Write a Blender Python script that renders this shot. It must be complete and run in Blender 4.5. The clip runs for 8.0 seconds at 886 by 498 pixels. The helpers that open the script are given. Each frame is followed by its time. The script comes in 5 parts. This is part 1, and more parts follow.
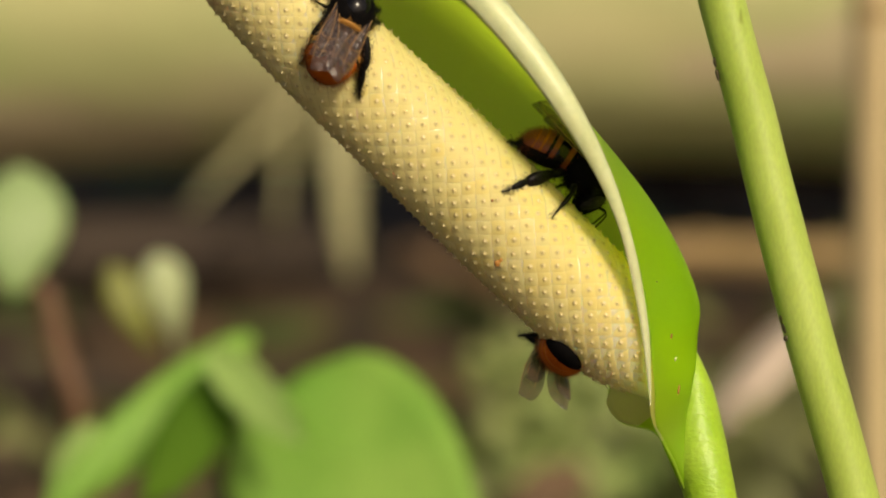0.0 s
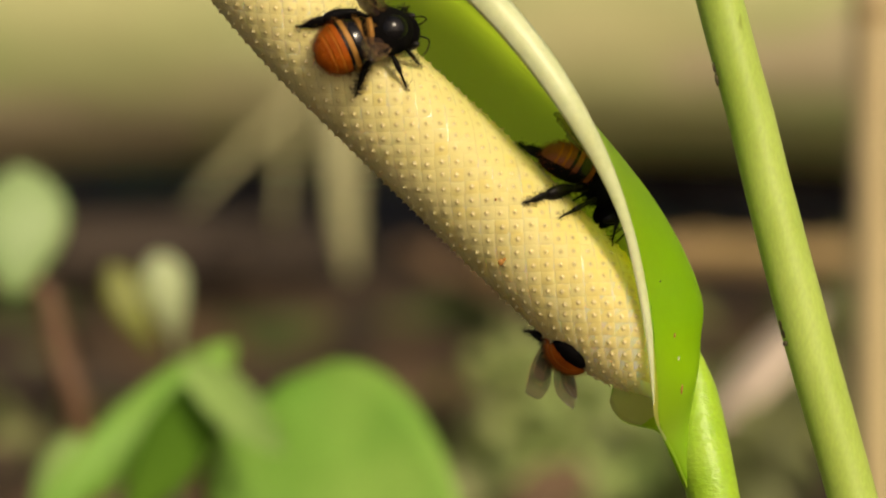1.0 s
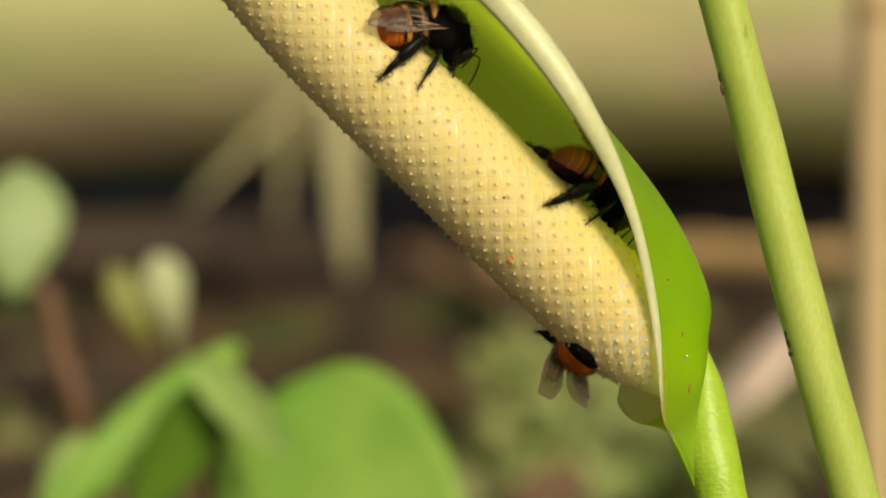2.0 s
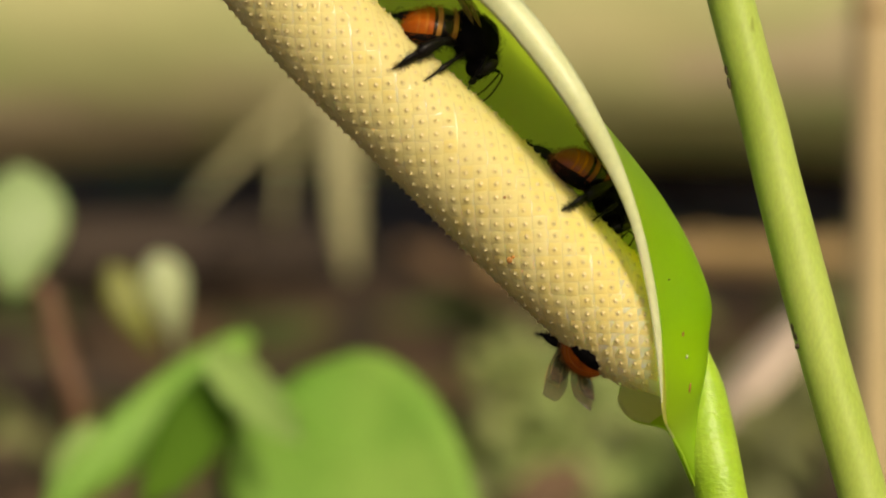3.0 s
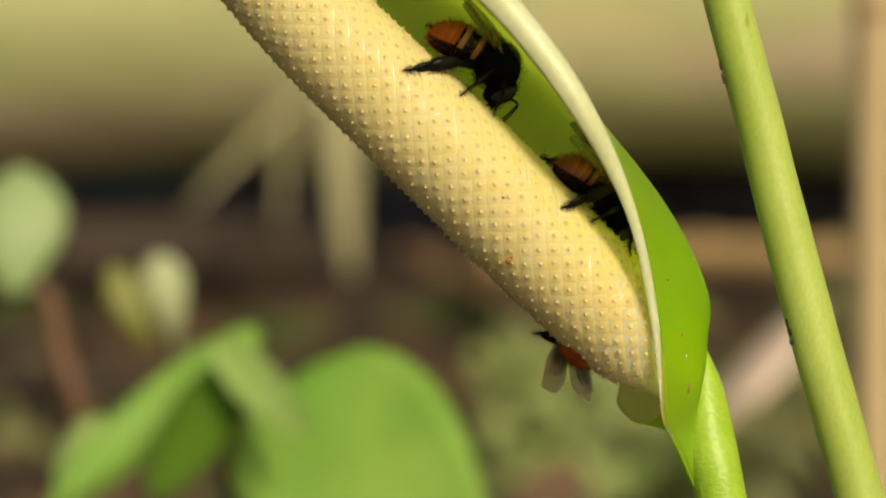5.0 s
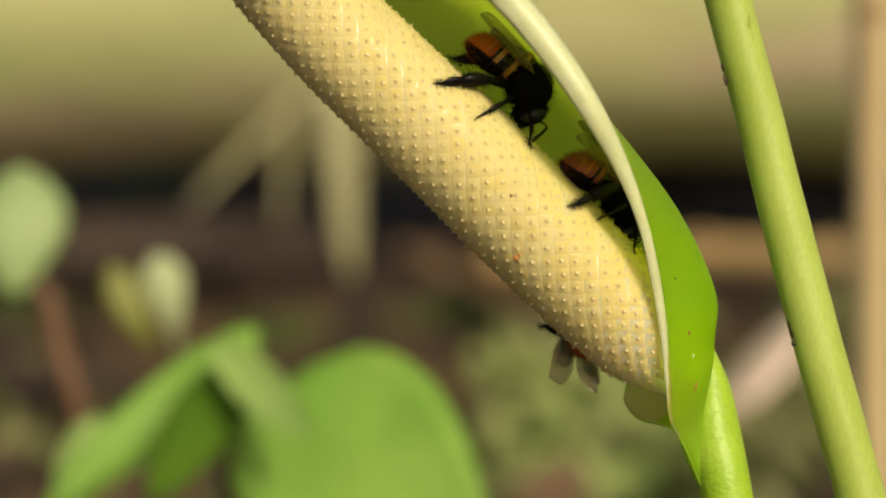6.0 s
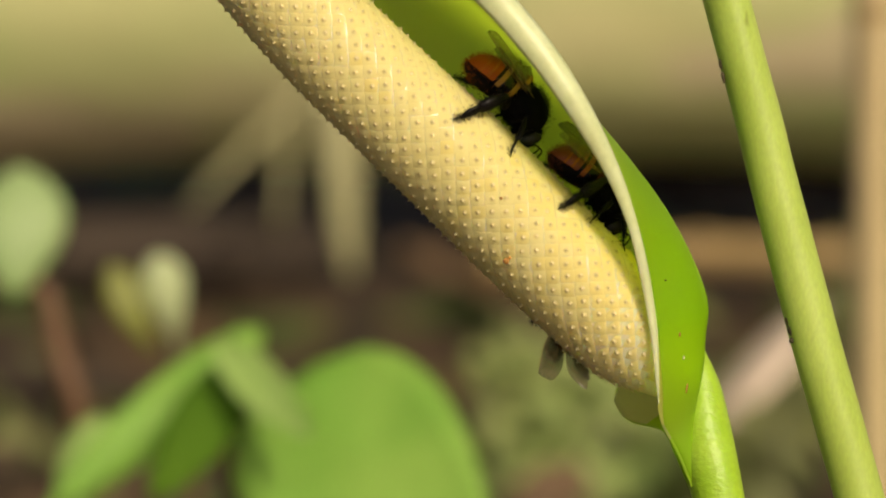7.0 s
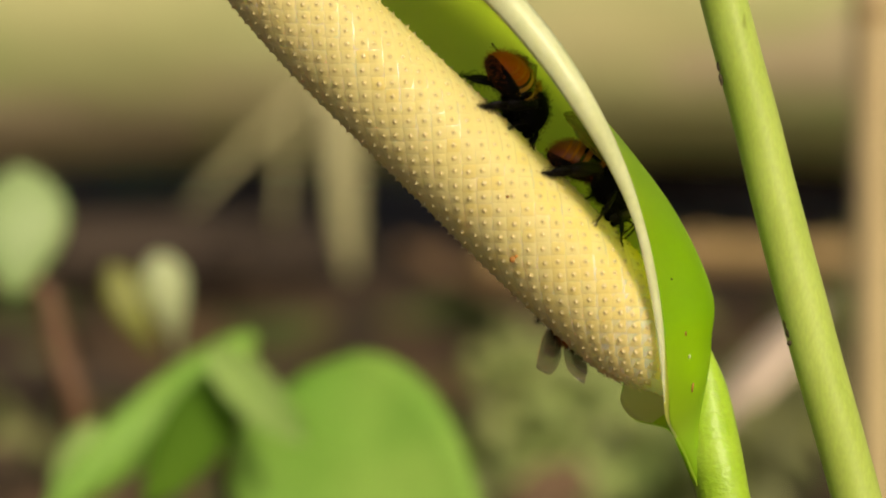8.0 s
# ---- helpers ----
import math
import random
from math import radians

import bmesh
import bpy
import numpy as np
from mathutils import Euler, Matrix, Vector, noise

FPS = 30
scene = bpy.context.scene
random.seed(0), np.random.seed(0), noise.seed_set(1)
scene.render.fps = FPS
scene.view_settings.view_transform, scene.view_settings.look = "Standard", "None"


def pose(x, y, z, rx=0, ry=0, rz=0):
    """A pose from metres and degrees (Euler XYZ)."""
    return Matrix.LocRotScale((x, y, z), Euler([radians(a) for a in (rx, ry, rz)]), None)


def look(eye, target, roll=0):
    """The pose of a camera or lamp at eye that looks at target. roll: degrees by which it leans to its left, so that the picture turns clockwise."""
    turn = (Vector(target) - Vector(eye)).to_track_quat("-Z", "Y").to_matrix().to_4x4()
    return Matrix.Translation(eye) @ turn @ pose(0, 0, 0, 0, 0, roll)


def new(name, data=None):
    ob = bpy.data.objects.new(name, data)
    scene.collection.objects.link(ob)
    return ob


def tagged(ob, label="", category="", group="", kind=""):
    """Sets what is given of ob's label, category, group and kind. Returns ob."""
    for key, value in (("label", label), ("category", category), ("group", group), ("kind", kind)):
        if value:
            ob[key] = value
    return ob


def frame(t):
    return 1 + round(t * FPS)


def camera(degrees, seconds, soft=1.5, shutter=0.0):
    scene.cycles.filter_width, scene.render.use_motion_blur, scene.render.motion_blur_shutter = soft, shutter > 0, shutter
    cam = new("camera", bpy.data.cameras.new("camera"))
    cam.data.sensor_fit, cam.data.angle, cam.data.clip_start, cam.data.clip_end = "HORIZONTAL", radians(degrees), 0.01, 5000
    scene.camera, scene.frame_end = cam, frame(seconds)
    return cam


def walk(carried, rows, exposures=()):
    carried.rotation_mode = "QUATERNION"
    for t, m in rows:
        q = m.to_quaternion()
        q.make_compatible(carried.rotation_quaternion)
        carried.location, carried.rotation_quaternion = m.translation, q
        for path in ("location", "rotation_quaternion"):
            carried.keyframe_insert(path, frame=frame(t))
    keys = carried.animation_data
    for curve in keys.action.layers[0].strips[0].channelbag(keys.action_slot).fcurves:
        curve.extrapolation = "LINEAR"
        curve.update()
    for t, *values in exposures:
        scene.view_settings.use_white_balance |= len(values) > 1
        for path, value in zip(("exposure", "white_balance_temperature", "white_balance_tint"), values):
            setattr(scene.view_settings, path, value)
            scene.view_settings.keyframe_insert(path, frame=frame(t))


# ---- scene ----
# The camera stands still on a tripod, 0.58 m from the flower, tilted 12 degrees down.
TILT = 12.0
CENTRE = Vector((0.0, 0.0, 0.25))
PLANE = Matrix.Translation(CENTRE) @ pose(0, 0, 0, -TILT, 0, 0)
cam = camera(12.85, 8.0, soft=2.0, shutter=0.4)
EYE = PLANE @ pose(0, -0.58, 0, 90, 0, 0)
cam.data.dof.use_dof = True
cam.data.dof.focus_distance = 0.575
cam.data.dof.aperture_fstop = 14.5
cam.data.dof.aperture_blades = 0
walk(cam, [(0.0, EYE), (8.0, EYE)], exposures=[(0.0, 0.20, 7850, 12), (8.0, 0.20, 7850, 12)])

# ---- light: a hazy sun, high on the camera's side, and the sky ----
SUN_WAY = (PLANE.to_3x3() @ Vector((0.37, -0.79, 0.50))).normalized()
world = bpy.data.worlds.new("world")
scene.world = world
world.use_nodes = True
sky = world.node_tree.nodes.new("ShaderNodeTexSky")
sky.sky_type = "NISHITA"
sky.sun_disc = False
sky.dust_density, sky.air_density = 5.0, 0.8
sky.sun_elevation = math.asin(SUN_WAY.z)
sky.sun_rotation = math.atan2(SUN_WAY.x, SUN_WAY.y)
back = world.node_tree.nodes["Background"]
back.inputs["Strength"].default_value = 0.084
world.node_tree.links.new(sky.outputs["Color"], back.inputs["Color"])
sun_data = bpy.data.lights.new("sun", "SUN")
sun_data.energy, sun_data.angle, sun_data.color = 2.1, radians(9.0), (1.0, 0.972, 0.825)
sun = new("sun", sun_data)
sun.matrix_world = look(SUN_WAY * 5.0, (0, 0, 0))


# ---- materials ----
def surface(name, colour, colour2=None, scale=400.0, rough=0.5, bump=0.2, fine=None, spots=None, translucent=0.0,
            glow=None, sss=0.0, alpha=1.0, coat=0.0, stretch=(1, 1, 1), vary=0.0, metal=0.0, spec=0.5, island=False, relief=1.0, facets=0.0, foot=None, reach=0.008):
    """A procedural surface: two scales of noise in colour and relief, with optional spots, translucency and gloss."""
    m = bpy.data.materials.new(name)
    m.use_nodes = True
    nt = m.node_tree
    n, l = nt.nodes, nt.links
    b = n["Principled BSDF"]
    out = n["Material Output"]
    tc = n.new("ShaderNodeTexCoord")
    mp = n.new("ShaderNodeMapping")
    mp.inputs["Scale"].default_value = stretch
    l.new(tc.outputs["Object"], mp.inputs["Vector"])
    big = n.new("ShaderNodeTexNoise")
    big.inputs["Scale"].default_value = scale
    big.inputs["Detail"].default_value = 4.0
    l.new(mp.outputs["Vector"], big.inputs["Vector"])
    small = n.new("ShaderNodeTexNoise")
    small.inputs["Scale"].default_value = fine or scale * 7
    small.inputs["Detail"].default_value = 3.0
    l.new(mp.outputs["Vector"], small.inputs["Vector"])
    ramp = n.new("ShaderNodeMapRange")
    ramp.inputs["From Min"].default_value, ramp.inputs["From Max"].default_value = 0.32, 0.68
    l.new(big.outputs["Fac"], ramp.inputs["Value"])
    mix = n.new("ShaderNodeMix")
    mix.data_type = "RGBA"
    mix.inputs["A"].default_value = (*colour, 1)
    mix.inputs["B"].default_value = (*(colour2 or colour), 1)
    l.new(ramp.outputs["Result"], mix.inputs["Factor"])
    col = mix.outputs["Result"]
    grain = n.new("ShaderNodeMix")
    grain.data_type, grain.blend_type = "RGBA", "OVERLAY"
    grain.inputs["Factor"].default_value = 0.22
    l.new(col, grain.inputs["A"])
    l.new(small.outputs["Fac"], grain.inputs["B"])
    col = grain.outputs["Result"]
    if vary:
        info = n.new("ShaderNodeNewGeometry" if island else "ShaderNodeObjectInfo")
        hsv = n.new("ShaderNodeHueSaturation")
        vr = n.new("ShaderNodeMapRange")
        vr.inputs["To Min"].default_value, vr.inputs["To Max"].default_value = 1 - vary, 1 + vary
        l.new(info.outputs["Random Per Island" if island else "Random"], vr.inputs["Value"])
        l.new(vr.outputs["Result"], hsv.inputs["Value"])
        l.new(col, hsv.inputs["Color"])
        col = hsv.outputs["Color"]
    if spots:
        spot_colour, spot_scale, low = spots
        sp = n.new("ShaderNodeTexNoise")
        sp.inputs["Scale"].default_value = spot_scale
        l.new(mp.outputs["Vector"], sp.inputs["Vector"])
        sr = n.new("ShaderNodeMapRange")
        sr.inputs["From Min"].default_value, sr.inputs["From Max"].default_value = low, low + 0.05
        l.new(sp.outputs["Fac"], sr.inputs["Value"])
        sm = n.new("ShaderNodeMix")
        sm.data_type = "RGBA"
        l.new(sr.outputs["Result"], sm.inputs["Factor"])
        l.new(col, sm.inputs["A"])
        sm.inputs["B"].default_value = (*spot_colour, 1)
        col = sm.outputs["Result"]
    if foot:
        # turns to another colour towards its lower end
        foot_colour, z_high, z_low = foot
        place = n.new("ShaderNodeSeparateXYZ")
        l.new(tc.outputs["Object"], place.inputs["Vector"])
        fade = n.new("ShaderNodeMapRange")
        fade.inputs["From Min"].default_value, fade.inputs["From Max"].default_value = z_high, z_low
        l.new(place.outputs["Z"], fade.inputs["Value"])
        fm = n.new("ShaderNodeMix")
        fm.data_type = "RGBA"
        l.new(fade.outputs["Result"], fm.inputs["Factor"])
        l.new(col, fm.inputs["A"])
        fm.inputs["B"].default_value = (*foot_colour, 1)
        col = fm.outputs["Result"]
    l.new(col, b.inputs["Base Color"])
    b.inputs["Roughness"].default_value = rough
    b.inputs["Metallic"].default_value = metal
    b.inputs["Specular IOR Level"].default_value = spec
    b.inputs["Alpha"].default_value = alpha
    b.inputs["Coat Weight"].default_value = coat
    b.inputs["Coat Roughness"].default_value = 0.15
    if sss:
        b.inputs["Subsurface Weight"].default_value = sss
        b.inputs["Subsurface Radius"].default_value = (1.0, 0.72, 0.36)
        b.inputs["Subsurface Scale"].default_value = reach
    bp = n.new("ShaderNodeBump")
    bp.inputs["Strength"].default_value = bump
    bp.inputs["Distance"].default_value = relief * 0.15 / (fine or scale * 7)
    l.new(small.outputs["Fac"], bp.inputs["Height"])
    l.new(bp.outputs["Normal"], b.inputs["Normal"])
    if facets:
        # every scale faces its own way by a degree or two
        geo, own = n.new("ShaderNodeNewGeometry"), n.new("ShaderNodeObjectInfo")
        seed = n.new("ShaderNodeMath")
        seed.operation, seed.inputs[1].default_value = "MULTIPLY_ADD", 37.0
        l.new(own.outputs["Random"], seed.inputs[0])
        l.new(geo.outputs["Random Per Island"], seed.inputs[2])
        chance = n.new("ShaderNodeTexWhiteNoise")
        chance.noise_dimensions = "1D"
        l.new(seed.outputs["Value"], chance.inputs["W"])
        tilt = n.new("ShaderNodeVectorMath")
        tilt.operation, tilt.inputs[1].default_value, tilt.inputs[2].default_value = "MULTIPLY_ADD", (facets,) * 3, (-facets / 2,) * 3
        l.new(chance.outputs["Color"], tilt.inputs[0])
        total = n.new("ShaderNodeVectorMath")
        l.new(bp.outputs["Normal"], total.inputs[0])
        l.new(tilt.outputs["Vector"], total.inputs[1])
        l.new(total.outputs["Vector"], b.inputs["Normal"])
    if translucent:
        tr = n.new("ShaderNodeBsdfTranslucent")
        tr.inputs["Color"].default_value = (*(glow or colour), 1)
        ms = n.new("ShaderNodeMixShader")
        ms.inputs["Fac"].default_value = translucent
        l.new(b.outputs["BSDF"], ms.inputs[1])
        l.new(tr.outputs["BSDF"], ms.inputs[2])
        l.new(ms.outputs["Shader"], out.inputs["Surface"])
    return m


FLORET = surface("floret_cream", (0.70, 0.64, 0.39), (0.66, 0.60, 0.32), 90, 0.36, 0.2, fine=2500, vary=0.02, translucent=0.90, glow=(0.958, 0.917, 0.69), facets=0.05)
FLORETS = surface("floret_cream_field", (0.70, 0.64, 0.39), (0.66, 0.60, 0.32), 90, 0.36, 0.2, fine=2500, vary=0.02, island=True, translucent=0.90, glow=(0.958, 0.917, 0.69), facets=0.05)
FLORET_BASE = surface("floret_ochre", (0.69, 0.62, 0.35), (0.65, 0.57, 0.29), 90, 0.36, 0.2, fine=2500, vary=0.03, island=True, translucent=0.90, glow=(0.96, 0.90, 0.62), facets=0.05)
FLORET_RIM = surface("floret_rim", (0.70, 0.64, 0.39), (0.66, 0.60, 0.32), 90, 0.18, 0.1, fine=2500, translucent=0.89, glow=(0.958, 0.917, 0.69), spec=0.6)
GROOVE = surface("floret_groove", (0.785, 0.74, 0.545), (0.76, 0.71, 0.48), 300, 0.32, 0.2, sss=1.0, spec=0.35, reach=0.020)
SPATHE = surface("spathe_green", (0.09, 0.33, 0.03), (0.24, 0.50, 0.03), 60, 0.27, 0.15, fine=900, translucent=0.70,
                 glow=(0.66, 0.93, 0.16), spots=((0.12, 0.13, 0.02), 170, 0.76), foot=((0.40, 0.62, 0.05), -0.010, -0.027))
SPATHE_INSIDE = surface("spathe_inside", (0.82, 0.80, 0.19), (0.84, 0.82, 0.23), 45, 0.5, 0.12, fine=700, translucent=0.72, glow=(0.95, 0.99, 0.36),
                        stretch=(1, 1, 1))
MARGIN = surface("spathe_margin", (0.57, 0.61, 0.34), (0.52, 0.57, 0.28), 120, 0.4, 0.1, sss=0.2)
STEM = surface("stem_green", (0.25, 0.45, 0.02), (0.32, 0.51, 0.04), 80, 0.40, 0.9, fine=1100, sss=0.15, stretch=(1, 1, 1.5), relief=1.3)
STIGMA = surface("stigma", (0.74, 0.66, 0.40), (0.70, 0.61, 0.34), 300, 0.34, 0.2, translucent=0.42, glow=(0.965, 0.92, 0.66))
FLAP = surface("spathe_flap", (0.52, 0.58, 0.24), (0.58, 0.58, 0.27), 60, 0.45, 0.2, fine=900, translucent=0.75, glow=(0.92, 0.97, 0.46), alpha=0.62)
PETIOLE = surface("petiole_green", (0.33, 0.45, 0.075), (0.40, 0.52, 0.11), 120, 0.37, 0.3, fine=2200, sss=0.15,
                  stretch=(1, 1, 0.4), spots=((0.22, 0.28, 0.04), 260, 0.72))
SCAR = surface("dark_scar", (0.035, 0.03, 0.015), (0.08, 0.06, 0.02), 900, 0.8, 0.6)
BROWN_SPOT = surface("brown_spot", (0.30, 0.12, 0.02), (0.42, 0.20, 0.03), 1500, 0.6, 0.3)
BLACK = surface("bee_black", (0.004, 0.004, 0.005), (0.008, 0.007, 0.007), 500, 0.17, 0.25, fine=6000, spec=0.3)
BLACK_FUR = surface("bee_black_fur", (0.003, 0.003, 0.003), (0.006, 0.005, 0.005), 800, 0.8, 0.6, spec=0.04)
LEG = surface("bee_leg", (0.004, 0.004, 0.004), (0.008, 0.006, 0.006), 700, 0.38, 0.5, fine=5000, spec=0.12)
ORANGE = surface("bee_orange", (0.43, 0.098, 0.007), (0.32, 0.062, 0.005), 400, 0.5, 0.6, fine=7000, spec=0.15)
# darker copy of the orange fur, with the hood's shade in its colour
ORANGE_SHADED = surface("bee_orange_shaded", (0.25, 0.050, 0.007), (0.16, 0.028, 0.005), 400, 0.42, 0.6, fine=7000)
YELLOW = surface("bee_yellow", (0.46, 0.22, 0.038), (0.38, 0.165, 0.026), 500, 0.6, 0.6, fine=7000)
WING = surface("bee_wing", (0.055, 0.034, 0.028), (0.10, 0.060, 0.046), 350, 0.18, 1.0, fine=1000, alpha=0.42, coat=0.6, relief=2.5)
AMBER = surface("bee_amber", (0.46, 0.15, 0.016), (0.36, 0.10, 0.010), 500, 0.6, 0.6, fine=7000, spec=0.15)
VEIN = surface("bee_vein", (0.36, 0.21, 0.09), (0.26, 0.14, 0.06), 600, 0.22, 0.2, spec=0.9)
EYE_DARK = surface("bee_eye", (0.012, 0.010, 0.010), (0.014, 0.012, 0.011), 500, 0.4, 0.3, spec=0.3)
LEAF = surface("leaf_green", (0.18, 0.41, 0.06), (0.30, 0.52, 0.10), 28, 0.5, 0.3, fine=260, translucent=0.3, glow=(0.28, 0.52, 0.03), spec=0.2)
LEAF_PALE = surface("leaf_pale", (0.24, 0.38, 0.13), (0.32, 0.45, 0.19), 22, 0.5, 0.3, fine=260, translucent=0.25, glow=(0.45, 0.55, 0.12))
RED_STEM = surface("red_stem", (0.11, 0.055, 0.026), (0.15, 0.075, 0.034), 40, 0.6, 0.4)
DRY = surface("dry_blade", (0.36, 0.34, 0.17), (0.29, 0.275, 0.13), 30, 0.6, 0.4, stretch=(1, 1, 0.3))
STRAW = surface("straw", (0.36, 0.25, 0.11), (0.26, 0.17, 0.075), 25, 0.6, 0.5, stretch=(0.2, 1, 1))
LOG = surface("mossy_log", (0.72, 0.67, 0.36), (0.46, 0.54, 0.22), 15.0, 0.85, 0.9, fine=60, stretch=(0.45, 1, 1),
              spots=((0.68, 0.59, 0.37), 14.0, 0.55))
BRANCH = surface("grey_branch", (0.058, 0.040, 0.027), (0.022, 0.015, 0.010), 14, 0.85, 0.9, fine=110, stretch=(0.3, 1, 1))
POST = surface("dry_cane", (0.66, 0.54, 0.31), (0.54, 0.43, 0.23), 14, 0.55, 0.4, stretch=(1, 1, 0.25))
SOIL = surface("soil", (0.008, 0.005, 0.003), (0.095, 0.052, 0.022), 13.0, 0.95, 1.0, fine=85, spots=((0.06, 0.085, 0.018), 9.0, 0.58))
LITTER = surface("dead_leaf", (0.12, 0.072, 0.036), (0.04, 0.025, 0.013), 30, 0.8, 0.6, vary=0.8, island=True)
LEAF_LOBE = surface("leaf_lobe", (0.27, 0.45, 0.10), (0.38, 0.52, 0.18), 40, 0.5, 0.3, fine=260, translucent=0.25, glow=(0.35, 0.55, 0.08))
BUD = surface("bud_leaf", (0.34, 0.42, 0.20), (0.45, 0.51, 0.29), 60, 0.6, 0.3, fine=400)
# dark, dull green that paints the shade inside the folded leaf
FOLD_SHADE_LEAF = surface("fold_shade_leaf", (0.05, 0.13, 0.010), (0.08, 0.17, 0.015), 40, 0.8, 0.3, fine=300, translucent=0.15, spec=0.1)
YOUNG = surface("young_leaf", (0.15, 0.18, 0.018), (0.20, 0.22, 0.03), 50, 0.5, 0.3, fine=400, translucent=0.2)
# lighter herb green, with the sunlight of one ground spot in its colour
SUN_TINTED_HERB = surface("sun_tinted_herb", (0.24, 0.34, 0.09), (0.36, 0.40, 0.15), 30, 0.6, 0.3, translucent=0.2, vary=0.25, island=True)
BEIGE = surface("beige_leaf", (0.78, 0.65, 0.52), (0.66, 0.53, 0.41), 26, 0.7, 0.4)
HERB = surface("small_herb", (0.12, 0.145, 0.04), (0.20, 0.20, 0.08), 30, 0.6, 0.3, translucent=0.2, vary=0.35, island=True)


# ---- builders ----
def thing(name, label, category, m=None, group="", kind=""):
    ob = tagged(new(name), label, category, group, kind)
    ob.empty_display_size = 0.01
    ob.matrix_basis = m if m is not None else Matrix.Identity(4)
    return ob


def part(name, bm, material, parent=None, label="", m=None, smooth=True, kind=""):
    me = bpy.data.meshes.new(name)
    bm.normal_update()
    bm.to_mesh(me)
    bm.free()
    me.materials.append(material)
    if smooth is not None:
        me.polygons.foreach_set("use_smooth", [smooth] * len(me.polygons))
    ob = tagged(new(name, me), label, kind=kind)
    ob.parent = parent
    if m is not None:
        ob.matrix_basis = m
    return ob


def glide(points, t):
    """A smooth value at place t (0 to len - 1) through a list of vectors."""
    t = min(max(t, 0.0), len(points) - 1.0)
    i = min(int(t), len(points) - 2)
    f = t - i
    p0, p1, p2, p3 = (Vector(points[min(max(k, 0), len(points) - 1)]) for k in (i - 1, i, i + 1, i + 2))
    return 0.5 * (2 * p1 + (p2 - p0) * f + (2 * p0 - 5 * p1 + 4 * p2 - p3) * f * f + (3 * p1 - p0 - 3 * p2 + p3) * f * f * f)


def timed(rows, t):
    """A smooth value at time t through rows of (time, values...)."""
    if t <= rows[0][0]:
        return Vector(rows[0][1:])
    for i in range(len(rows) - 1):
        t0, t1 = rows[i][0], rows[i + 1][0]
        if t <= t1:
            a, b = Vector(rows[i][1:]), Vector(rows[i + 1][1:])
            before, after = rows[max(i - 1, 0)], rows[min(i + 2, len(rows) - 1)]
            h = t1 - t0
            ta = (b - Vector(before[1:])) / max(t1 - before[0], h) * h
            tb = (Vector(after[1:]) - a) / max(after[0] - t0, h) * h
            f = (t - t0) / h
            return a * (2 * f ** 3 - 3 * f * f + 1) + ta * (f ** 3 - 2 * f * f + f) + b * (3 * f * f - 2 * f ** 3) + tb * (f ** 3 - f * f)
    return Vector(rows[-1][1:])


def mm(u, v, w=0.0):
    """A place in the flower's own plane, in millimetres: to the right, up, towards the camera."""
    return Vector((u, -w, v)) * 0.001


def tube(bm, points, radii, seg=16, squash=1.0, side=Vector((0, -1, 0)), steps=None):
    """A round, tapered, closed tube through points."""
    steps = steps or (len(points) - 1) * 6
    last = len(points) - 1
    rings = []
    for k in range(steps + 1):
        s = k / steps * last
        c = glide(points, s)
        way = (glide(points, min(s + 0.05, last)) - glide(points, max(s - 0.05, 0))).normalized()
        a = side - way * side.dot(way)
        a = (a if a.length > 1e-4 else Vector((1, 0, 0)) - way * way.x).normalized()
        b = way.cross(a)
        r = glide([(x, 0, 0) for x in radii], s).x
        rings.append([bm.verts.new(c + (a * math.cos(q) * squash + b * math.sin(q)) * r) for q in (2 * math.pi * j / seg for j in range(seg))])
    for one, two in zip(rings, rings[1:]):
        for j in range(seg):
            bm.faces.new((one[j], one[(j + 1) % seg], two[(j + 1) % seg], two[j]))
    bm.faces.new(rings[0][::-1])
    bm.faces.new(rings[-1])
    return bm


def ball(bm, centre, radii, turn=None, seg=20, rough=0.0):
    m = Matrix.Translation(centre) @ (turn or Matrix.Identity(4)) @ Matrix.Diagonal((*radii, 1))
    made = bmesh.ops.create_uvsphere(bm, u_segments=seg, v_segments=seg * 2 // 3, radius=1.0, matrix=m)
    if rough:
        for v in made["verts"]:
            v.co += noise.noise_vector(v.co * 900) * rough
    return bm


def grid_faces(bm, rows, closed=False):
    for one, two in zip(rows, rows[1:]):
        n = len(one)
        for j in range(n if closed else n - 1):
            bm.faces.new((one[j], one[(j + 1) % n], two[(j + 1) % n], two[j]))


def spike(bm, base, way, length, width):
    """A thin three-sided hair or point."""
    way = way.normalized()
    a = way.orthogonal().normalized() * width
    b = way.cross(a)
    foot = [bm.verts.new(base + a * math.cos(q) + b * math.sin(q)) for q in (0, 2.1, 4.2)]
    tip = bm.verts.new(base + way * length)
    for j in range(3):
        bm.faces.new((foot[j], foot[(j + 1) % 3], tip))


# ---- ground and what lies behind ----
def build_ground():
    bm = bmesh.new()
    line = [-120, -40, -12, -5, -3] + [-2 + 0.08 * k for k in range(51)] + [3, 5, 12, 40, 120]
    rows = []
    for y in line:
        rows.append([])
        for x in line:
            near = max(0.0, 1 - math.hypot(x, y - 1) / 3.0)
            z = near * (0.018 * noise.noise((x * 5, y * 5, 0.0)) + 0.007 * noise.noise((x * 21, y * 21, 3.0))) - 0.004
            rows[-1].append(bm.verts.new((x, y, z)))
    grid_faces(bm, rows)
    tagged(part("ground", bm, SOIL), "bare brown forest soil with green patches", "ground", kind="structure")


